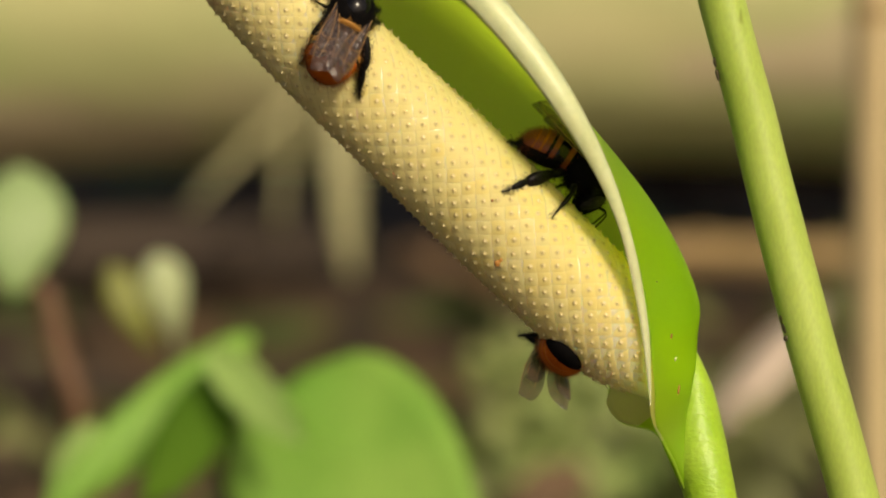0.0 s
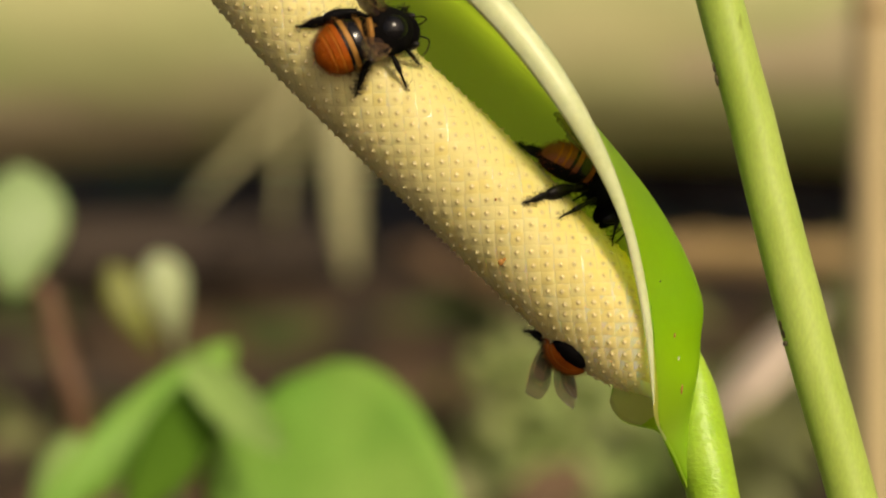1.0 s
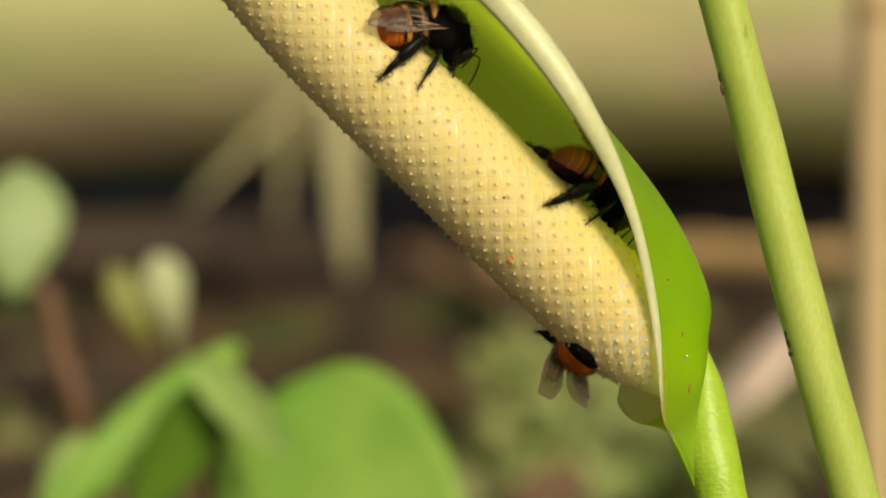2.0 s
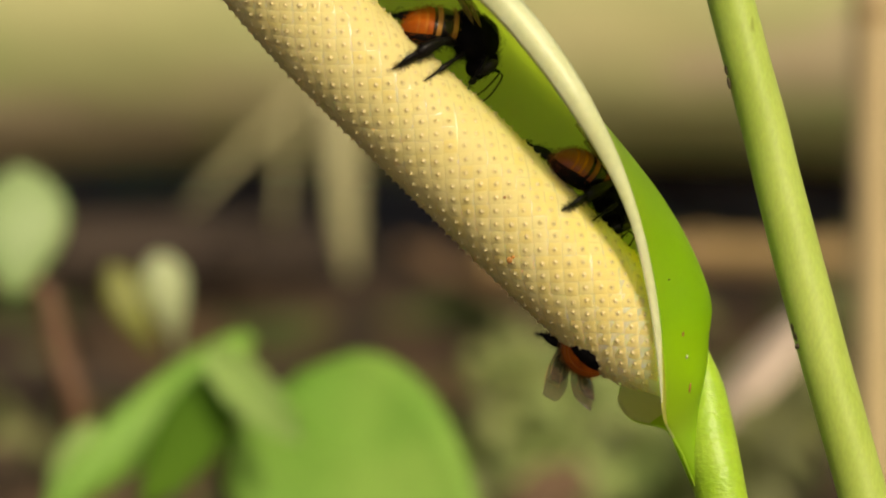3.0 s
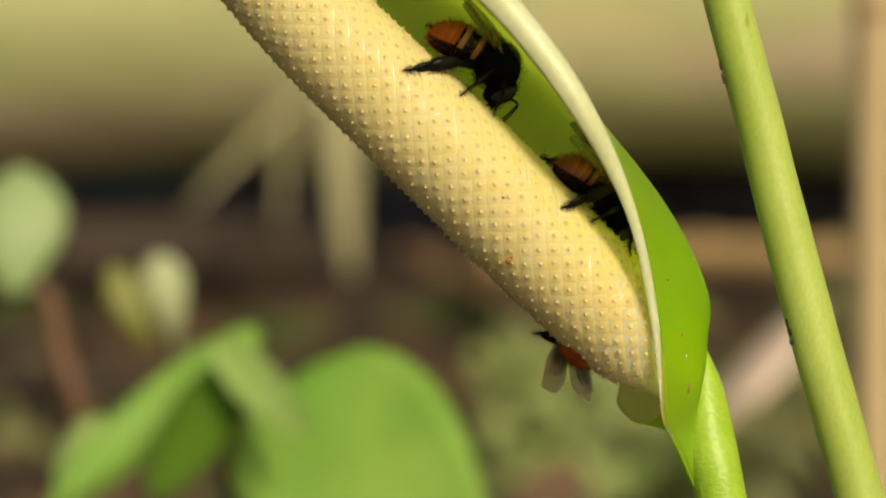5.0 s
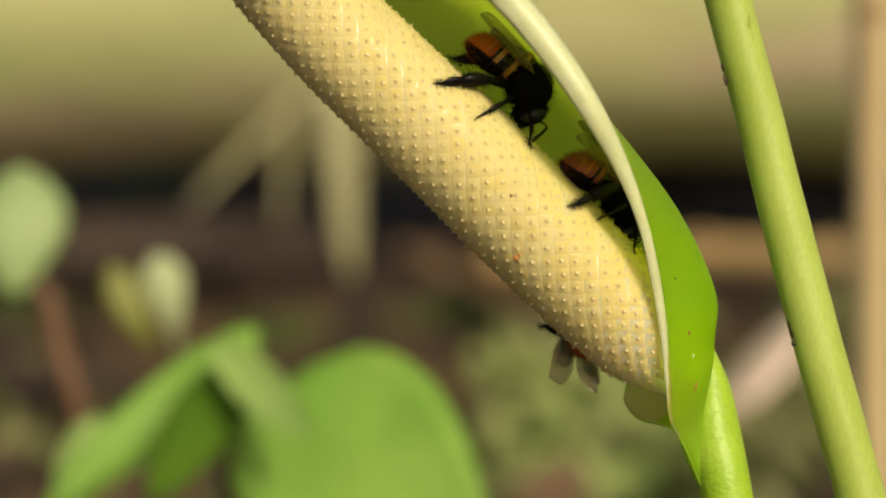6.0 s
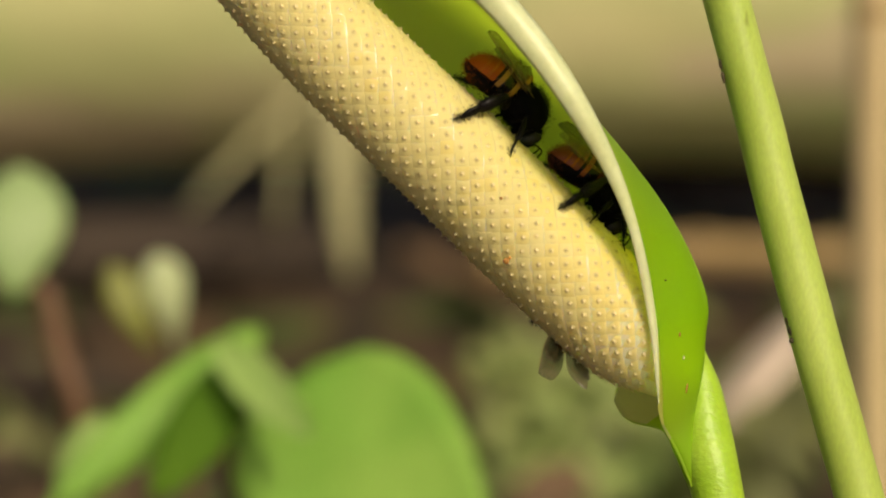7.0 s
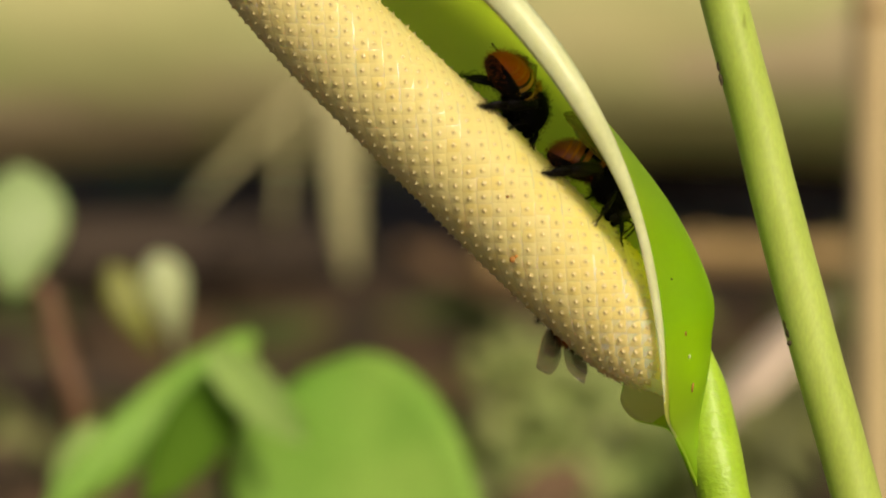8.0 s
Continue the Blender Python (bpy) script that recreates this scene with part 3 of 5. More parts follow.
            line.append(inner[r][j] + (n * thick * -1).lerp(lip[r] - inner[r][j], f))
        outer.append(line)
    bm = bmesh.new()
    vi = [[bm.verts.new(p) for p in line] for line in inner]
    vo = [[bm.verts.new(p) for p in line] for line in outer]
    grid_faces(bm, vi)
    grid_faces(bm, [line[::-1] for line in vo])
    for r in range(rows_n):
        bm.faces.new((vi[r][0], vi[r + 1][0], vo[r + 1][0], vo[r][0]))
    spathe = part("spathe", bm, SPATHE, flower, "bright green hooded spathe, yellow-green inside")
    spathe.data.materials.append(SPATHE_INSIDE)
    spathe.data.materials.append(FLAP)
    for k, f in enumerate(spathe.data.polygons[:2 * rows_n * cols_n]):
        row, col = (k // cols_n) % rows_n, k % cols_n
        if k < rows_n * cols_n and row / rows_n * 14 < 11.4:
            f.material_index = 1
        else:
            col = cols_n - 1 - col
        if col < 7 and 8.6 < row / rows_n * 14 < 12.2:
            f.material_index = 2
    # the pale rolled margin
    bm = bmesh.new()
    rows = []
    for r in range(rows_n * 10 // 14 + 4):
        a, b = inner[r][-1], outer[r][-1]
        width = (b - a).length * min(1.0, (rows_n * 10 / 14 + 5 - r) / 12)
        b = a + (b - a).normalized() * width
        rows.append([bm.verts.new(a.lerp(b, f) + Vector((0, -1, 0)) * (0.0002 + 0.22 * width * math.sin(math.pi * f))) for f in (-0.04, 0.08, 0.25, 0.5, 0.75, 0.92, 1.04)]
                    + [bm.verts.new(a.lerp(b, f) + Vector((0, 0.0003, 0))) for f in (0.85, 0.5, 0.15)])
    grid_faces(bm, rows, closed=True)
    bm.faces.new(rows[0]), bm.faces.new(rows[-1][::-1])
    part("margin", bm, MARGIN, spathe, "pale cream rolled margin")
    for (u, v), w, tall, mat in (((35.25, -15.75), 7.8, 0.35, MARGIN), ((32.58, -4.50), 8.4, 0.12, SCAR), ((34.67, -12.42), 7.9, 0.4, BROWN_SPOT), ((35.83, -20.33), 5.4, 0.8, BROWN_SPOT)):
        bm = bmesh.new()
        ball(bm, mm(u, v, w), (0.00016, 0.0002, tall * 0.001), turn=pose(0, 0, 0, 0, 8, 0), seg=8)
        part("blemish", bm, mat, spathe, "tiny scratch")


def build_flower():
    flower = thing("inflorescence", "cream spadix in a green hooded spathe on a green stalk", "flower", PLANE)
    build_spadix(flower)
    build_spathe(flower)
    bm = bmesh.new()
    tube(bm, [mm(*p) for p in ((37.67, -14.58, -4.0), (38.42, -20.75, -3.4), (39.00, -27.83, -2.0), (40.83, -36.75), (45.50, -61.58), (54.67, -109.08), (65.50, -171.58), (76.33, -238.25), (81.33, -266.58))],
         [0.0012, 0.0031, 0.0041, 0.00385, 0.0037, 0.0038, 0.0040, 0.0042, 0.0044], seg=28, steps=110)
    part("peduncle", bm, STEM, flower, "smooth bright green flower stalk")
    return flower


def build_petiole():
    ob = thing("leaf_stalk", "smooth green leaf stalk with a dark scar", "stalk", PLANE)
    pts = [mm(*p) for p in ((33.83, 71.75), (37.83, 53.42), (42.50, 36.75), (47.33, 18.42), (52.00, 0.08), (56.92, -18.25), (62.08, -36.75), (76.33, -93.25), (92.17, -171.58), (102.17, -266.58))]
    bm = bmesh.new()
    tube(bm, pts, [0.0033, 0.0034, 0.00345, 0.0035, 0.0036, 0.00365, 0.00365, 0.0039, 0.0043, 0.005], seg=28, steps=110)
    for v in bm.verts:
        v.co += noise.noise_vector(v.co * 90) * 0.00012
    part("stalk", bm, PETIOLE, ob)
    for (u, v), w, tall, wide in (((51.67, -11.58), 1.0, 0.9, 0.30), ((52.00, -12.83), 1.2, 0.8, 0.35), ((52.25, -14.25), 1.3, 0.5, 0.45), ((41.83, 26.33), 1.0, 0.8, 0.22), ((42.17, 24.42), 1.2, 0.9, 0.30), ((52.08, 12.58), 0.6, 0.3, 0.2)):
        bm = bmesh.new()
        ball(bm, mm(u, v, w), (wide * 0.001, 0.0005, tall * 0.001), turn=pose(0, 0, 0, 0, -12, 0), seg=10, rough=0.0002)
        part("scar", bm, SCAR, ob, "dark scar")
    return ob


# ---- bees ----
def furred(bm, rng, count, pick, length, width, back=(-1, 0, 0.15)):
    """Short hairs that lie along the body."""
    faces = [f for f in bm.faces if f.calc_area() > 0]
    bm.normal_update()
    chosen = [(f.calc_center_median(), f.normal.copy()) for f in faces]
    for k in range(count):
        c, n = chosen[rng.randrange(len(chosen))]
        if not pick(c):
            continue
        jitter = Vector((rng.gauss(0, 1), rng.gauss(0, 1), rng.gauss(0, 1))) * 0.0003
        spike(bm, c + jitter - n * 0.0001, n * 0.75 + Vector(back) * 0.7 + Vector((rng.gauss(0, 0.2), rng.gauss(0, 0.2), rng.gauss(0, 0.2))), length * rng.uniform(0.6, 1.2), width)


def abdomen_ring(x0, x1, flare=0.0):
    """One plate of the abdomen, between two stations along its length (mm, behind the waist)."""
    def girth(x):
        f = min(max(x / 8.7, 0.0), 1.0)
        if f < 0.42:
            return 0.62 + 0.38 * math.sin(0.5 * math.pi * f / 0.42)
        return math.sqrt(max(1 - ((f - 0.42) / 0.58) ** 2.5, 0.0006))
    bm = bmesh.new()
    rows = []
    for k in range(9):
        f = k / 8
        x = x0 + (x1 - x0) * f
        g = girth(x) * (1.0 + flare * f * f)
        if k == 8:
            g *= 0.965
        rows.append([bm.verts.new(Vector((-x, math.cos(q) * 3.8 * g, math.sin(q) * (2.85 if math.sin(q) > 0 else 2.5) * g - 0.020 * x * x)) * 0.001)
                     for q in (2 * math.pi * j / 30 for j in range(30))])
    grid_faces(bm, [r[::-1] for r in rows], closed=True)
    bm.faces.new(rows[0]), bm.faces.new(rows[-1][::-1])
    return bm


def wing_mesh(length, width, front):
    """A thin wing along -x from its hinge, with a slight pleat."""
    bm = bmesh.new()
    top, low = [], []
    for k in range(15):
        f = k / 14
        lead = 0.10 * width * math.sin(math.pi * f) + 0.15 * width * (1 - f)
        w = width * (0.14 + 0.86 * math.sin(math.pi * min(0.05 + 0.80 * f ** 0.9, 1)) ** 0.8) * (1.0 if f < 0.86 else math.sqrt(max(1 - ((f - 0.86) / 0.145) ** 2, 0.02)))
        row_t, row_l = [], []
        for j in range(7):
            g = j / 6
            y = lead - w * g
            z = 0.00016 * math.sin(8 * g + 5 * f) * 1000 * 0.8 + 0.25 * f * f
            p = Vector((-length * f, y * front, z)) * 0.001
            row_t.append(bm.verts.new(p)), row_l.append(bm.verts.new(p - Vector((0, 0, 0.00003))))
        top.append(row_t), low.append(row_l)
    grid_faces(bm, top), grid_faces(bm, [r[::-1] for r in low])
    edge_t = [r[0] for r in top] + top[-1][1:] + [r[-1] for r in reversed(top[:-1])]
    edge_l = [r[0] for r in low] + low[-1][1:] + [r[-1] for r in reversed(low[:-1])]
    grid_faces(bm, [edge_t, edge_l], closed=True)
    return bm


def vein_mesh(length, width, front):
    bm = bmesh.new()
    for a, b, c in (((0, 0.12), (0.5, 0.2), (0.9, 0.02)), ((0, 0.05), (0.45, -0.18), (0.8, -0.12)), ((0.02, 0.0), (0.4, -0.42), (0.72, -0.55)),
                    ((0.45, 0.2), (0.5, 0.0), (0.47, -0.45)), ((0.68, 0.12), (0.7, -0.1), (0.66, -0.5))):
        pts = [Vector((-length * p[0], width * p[1] * front, 0.06 + 0.25 * p[0] * p[0])) * 0.001 for p in (a, b, c)]
        tube(bm, pts, [0.00006, 0.00005, 0.00003], seg=5, steps=6)
    return bm


def limb(points, radii, squash=0.8, hairs=0, rng=None, seg=10):
    bm = bmesh.new()
    tube(bm, [Vector(p) * 0.001 for p in points], [r * 0.001 for r in radii], seg=seg, squash=squash, side=Vector((0, 1, 0.2)), steps=(len(points) - 1) * 4)
    if hairs:
        furred(bm, rng, hairs, lambda c: True, 0.0007, 0.00004, back=(-0.4, 0, -0.6))
    return bm


HINGES = {"fore": (-0.2, 2.4, 1.9), "hind": (-1.4, 2.3, 1.5)}
LEG_LENGTHS = {"front": (2.3, 5.2), "middle": (2.7, 6.4), "hind": (3.2, 8.9)}
FEET_REST = {"front": (5.0, 4.0, -5.5), "middle": (-0.5, 6.0, -6.0), "hind": (-7.5, 4.5, -6.0)}
COXAE = {"front": (2.3, 1.3, -2.4), "middle": (0.2, 1.7, -2.7), "hind": (-2.0, 1.7, -2.5)}


def build_bee(label, seed, dark_tail=False, fur=None, fringe=None):
    """A stout black bee with an orange-tailed, banded abdomen; x is forward, z is its back's side."""
    rng = random.Random(seed)
    fur, fringe = fur or ORANGE, fringe or YELLOW
    bee = thing("bee", label, "bee", group="bees on the flower")
    # thorax
    bm = bmesh.new()
    ball(bm, (0.0002, 0, -0.0001), (0.0040, 0.0036, 0.0034), seg=28)
    ball(bm, (-0.0024, 0, 0.0013), (0.0016, 0.0024, 0.0013), seg=16)
    furred(bm, rng, 2600, lambda c: True, 0.0007, 0.00003, back=(-0.5, 0, 0))
    thorax = part("thorax", bm, BLACK_FUR, bee, "velvety black thorax")
    bm = bmesh.new()
    ball(bm, (0.0006, 0, 0.0019), (0.0024, 0.0022, 0.00165), seg=20)
    part("back_shield", bm, BLACK, thorax, "glossy black shield")
    bm = bmesh.new()
    ball(bm, (-0.0027, 0, 0.0018), (0.00055, 0.0020, 0.0013), seg=14)
    furred(bm, rng, 160, lambda c: c.z > 0.0012, 0.0007, 0.00005)
    part("collar", bm, YELLOW, thorax, "ochre hair tuft")
    # head
    hm = pose(0.0033, 0, -0.0018, 0, 24, 0)
    bm = bmesh.new()
    ball(bm, (0.0006, 0, -0.0006), (0.0018, 0.0026, 0.0026), seg=20)
    ball(bm, (0.0016, 0, -0.0016), (0.0009, 0.0014, 0.0012), seg=12)
    furred(bm, rng, 700, lambda c: c.z > -0.002, 0.0005, 0.00004)
    head = part("head", bm, BLACK_FUR, bee, m=hm)
    for side in (1, -1):
        bm = bmesh.new()
        ball(bm, (0.0009, side * 0.0021, -0.0002), (0.0009, 0.0007, 0.0019), seg=14)
        part("eye", bm, EYE_DARK, head)
        a = [(0.0020, side * 0.0007, 0.0004), (0.0030, side * 0.0013, 0.0012), (0.0036, side * 0.0018, 0.0008), (0.0046, side * 0.0026, -0.0014), (0.0050, side * 0.0029, -0.0032)]
        bm = bmesh.new()
        tube(bm, [Vector(p) for p in a], [0.00013, 0.00011, 0.00012, 0.00012, 0.00009], seg=8)
        part("antenna", bm, LEG, head)
        bm = bmesh.new()
        tube(bm, [Vector((0.0017, side * 0.0011, -0.0022)), Vector((0.0022, side * 0.0008, -0.0031)), Vector((0.0020, side * 0.0002, -0.0036))], [0.0004, 0.00035, 0.00012], seg=8)
        part("mandible", bm, BLACK, head)
    # abdomen: overlapping plates
    bm = abdomen_ring(0.0, 1.3)
    abdomen = part("abdomen", bm, BLACK, bee, m=pose(-0.0020, 0, -0.0003, 0, -4, 0))
    for x0, x1, mat, hair, text in ((0.9, 1.7, fringe, 240, "ochre band"), (1.6, 3.4, BLACK, 0, "glossy black band"), (3.3, 4.15, fringe, 130, "orange-yellow band"),
                                    (4.1, 4.65, BLACK, 0, "black band"), (4.6, 5.5, fur, 110, "orange-rust band"), (5.4, 5.85, AMBER, 70, "amber band"), (5.8, 6.7, fur, 130, "orange-rust band"),
                                    (6.65, 6.95, AMBER, 50, "amber band"), (6.9, 8.7, fur, 300, "furry orange-rust tail")):
        bm = abdomen_ring(x0, x1, 0.035)
        if hair and not (dark_tail and x0 > 5):
            furred(bm, rng, hair * 4, lambda c: True, 0.00042, 0.00003)
        part("band", bm, mat, abdomen, text)
    bm = bmesh.new()
    ball(bm, (-0.0046, 0, -0.0015), (0.0042, 0.0038, 0.0018), turn=pose(0, 0, 0, 0, -8, 0), seg=24)
    furred(bm, rng, 260, lambda c: c.z < -0.002, 0.0006, 0.00004)
    if dark_tail:
        ball(bm, (-0.0066, 0, -0.0016), (0.0034, 0.0036, 0.0022), turn=pose(0, 0, 0, 0, -18, 0), seg=18)
        furred(bm, rng, 1600, lambda c: c.x < -0.005, 0.0007, 0.00003)
    part("belly", bm, BLACK_FUR, abdomen, "black furry belly")
    # wings
    wings = {}
    for side in (1, -1):
        for kind, length, width in (("fore", 12.3, 4.0), ("hind", 8.6, 2.9)):
            w = part(kind + "wing", wing_mesh(length, width, side), WING, bee, "smoky translucent wing")
            part("veins", vein_mesh(length, width, side), VEIN, w, "brown veins", kind="stuff")
            wings[kind, side] = w
    # legs: a thigh at the hip, a shin and a foot at the knee, each along its own x
    legs = {}
    for side in (1, -1):
        for kind in ("front", "middle", "hind"):
            one, two = LEG_LENGTHS[kind]
            wide, shin, sole = {"front": (0.45, 0.42, 0.20), "middle": (0.52, 0.55, 0.26), "hind": (0.8, 1.2, 0.9)}[kind]
            root = part(kind + "_leg", limb([(0, 0, 0), (one * 0.5, 0, 0.15), (one, 0, 0)], (wide * 0.8, wide, wide * 0.7), hairs=40, rng=rng), LEG, bee)
            end = two * (0.52 if kind == "hind" else 0.58)
            part("tibia", limb([(-0.1, 0, 0), (end * 0.25, 0, 0.2), (end * 0.7, 0, 0.25), (end, 0, 0.1)], (shin * 0.55, shin * 0.8, shin, shin * 0.72), squash=0.75, hairs=300 if kind == "hind" else 90, rng=rng, seg=12),
                 LEG, root, "swollen black shin" if kind == "hind" else "")
            if kind == "hind":
                bm = limb([(end - 0.1, 0, 0.05), (end + 1.0, 0, 0.05), (end + 2.3, 0, -0.1), (two - 1.0, 0, -0.2), (two, 0, 0)], (sole * 0.8, sole, sole * 0.8, 0.28, 0.10), squash=0.5, hairs=320, rng=rng)
            else:
                bm = limb([(end - 0.1, 0, 0.05), (end + 0.9, 0, -0.1), (two - 0.6, 0, -0.2), (two, 0, 0)], (sole, sole, sole * 0.7, 0.10), squash=0.7, hairs=60, rng=rng)
            for q in (-0.35, 0.35):
                spike(bm, Vector((two, 0, 0)) * 0.001, Vector((0.8, q, -0.25)), 0.0007, 0.00008)
            part("tarsus", bm, LEG, root)
            legs[kind, side] = root
    return bee, wings, legs, abdomen


# ---- motion ----
# the flower swings about the foot of its stalk: seconds, shift in mm at mid-spadix
SWING = [(0, -1.515, 0),
         (0.1, -1.599, 0),
         (0.2, -1.01, 0),
         (0.3, -0.589, 0),
         (0.4, -0.673, 0),
         (0.5, -0.673, 0),
         (0.6, -0.673, 0),
         (0.7, -1.347, 0),
         (0.8, -1.684, 0),
         (0.9, -1.347, 0),
         (1, -1.01, 0),
         (1.1, -1.01, 0),
         (1.2, -0.589, 0),
         (1.3, 0.084, 0),
         (1.4, 0.337, 0),
         (1.5, 0, 0),
         (1.6, -0.084, 0),
         (1.7, 0, 0),
         (2.25, 0.253, 0),
         (2.8, -0.168, 0),
         (2.9, -0.084, 0),
         (3, 0.253, 0),
         (3.1, 0.842, 0),
         (3.2, 1.178, 0),
         (3.3, 1.01, 0),
         (3.4, 0.505, 0),
         (3.5, 0, 0),
         (3.6, 0.084, 0),
         (3.7, 0.589, 0),
         (3.8, 1.347, 0),
         (3.9, 1.768, 0),
         (4, 1.431, 0),
         (4.1, 0.673, 0),
         (4.2, -0.253, 0),
         (4.3, -0.421, 0),
         (4.4, 0.084, 0),
         (4.5, 0.673, 0),
         (4.6, 1.01, 0),
         (4.7, 0.673, 0),
         (5, 0.084, 0),
         (5.4, 0.505, 0),
         (5.8, 0.673, 0),
         (5.9, 1.347, 0),
         (6, 1.178, 0),
         (6.1, 0.505, 0),
         (6.2, -0.168, 0),
         (6.3, -0.421, 0),
         (6.4, 0, 0),
         (6.5, 0.842, 0),
         (6.6, 1.178, 0),
         (6.7, 0.926, 0),
         (6.8, 0.337, 0),
         (6.9, -0.168, 0),
         (7, -0.253, 0),
         (7.1, 0.168, 0),
         (7.2, 0.505, 0),
         (7.3, 0.673, 0),
         (7.4, 0.253, 0),
         (7.5, -0.253, 0),
         (7.6, -0.589, 0),
         (7.7, -0.421, 0),
         (7.8, 0.084, 0),
         (7.9, 0.589, 0),
         (8, 0.673, 0)]
PIVOT = mm(*(84.67, -288.25))
REACH = (3900 - 460) / 12.0


def sway(t):
    turn = math.atan(timed(SWING, t)[0] / REACH)
    return PLANE @ Matrix.Translation(PIVOT) @ Matrix.Rotation(turn, 4, "Y") @ Matrix.Translation(-PIVOT)


# the leaf stalk's shift: seconds, right and up in mm
STALK = [(0, -1.768, 1.178),
         (0.2, -1.599, 1.01),
         (0.4, -1.768, 0.673),
         (0.6, -1.178, 0.673),
         (0.8, -1.936, 0.589),
         (1, -1.852, 0.421),
         (1.2, -1.768, -0.253),
         (1.4, -2.441, -1.01),
         (1.6, -2.441, -1.684),
         (1.7, -1.599, -1.431),
         (2.2, -0.842, -0.758),
         (2.8, -0.421, -0.168),
         (3, -0.084, 0),
         (3.2, -0.337, -0.337),
         (3.4, -0.168, -0.168),
         (3.6, 0.168, 0.168),
         (3.8, 0.253, 0.337),
         (4, 0.168, 0.337),
         (4.2, 0.168, 0.589),
         (4.4, -0.337, 0.758),
         (4.6, -1.01, 0.673),
         (4.7, -0.926, 0.842),
         (5.2, -0.842, 0.589),
         (5.8, -0.758, 0.421),
         (6, -0.589, 0.421),
         (6.2, -0.673, 0.589),
         (6.4, -0.842, 0.589),
         (6.6, -0.673, 0.589),
         (6.8, -0.673, 0.758),
         (7, -0.926, 0.842),
         (7.2, -0.926, 0.926),
         (7.4, -1.178, 0.842),
         (7.6, -1.347, 0.589),
         (8, -1.263, 0.505)]
# the broad-leaved plant behind: seconds, right and up in mm
NOD = [(0, 0, 0),
         (0.3, -1.333, 0),
         (0.6, -4, -1.333),
         (0.9, -4.667, -1.6),
         (1.2, -8, -2.933),
         (1.5, -4.667, 0),
         (1.7, -6, -3.467),
         (2.2, -2.667, -1.067),
         (2.8, -0.667, 0),
         (3.2, 0, 0),
         (3.6, 0, 0),
         (4, 0.667, 0),
         (4.4, 0, 0.533),
         (4.7, 2, 1.333),
         (5.2, 1.733, 1.2),
         (5.8, 1.6, 1.2),
         (6.5, 2.4, 1.2),
         (7, 2.667, 1.2),
         (7.5, 2.4, 1.2),
         (8, 0.667, 0)]

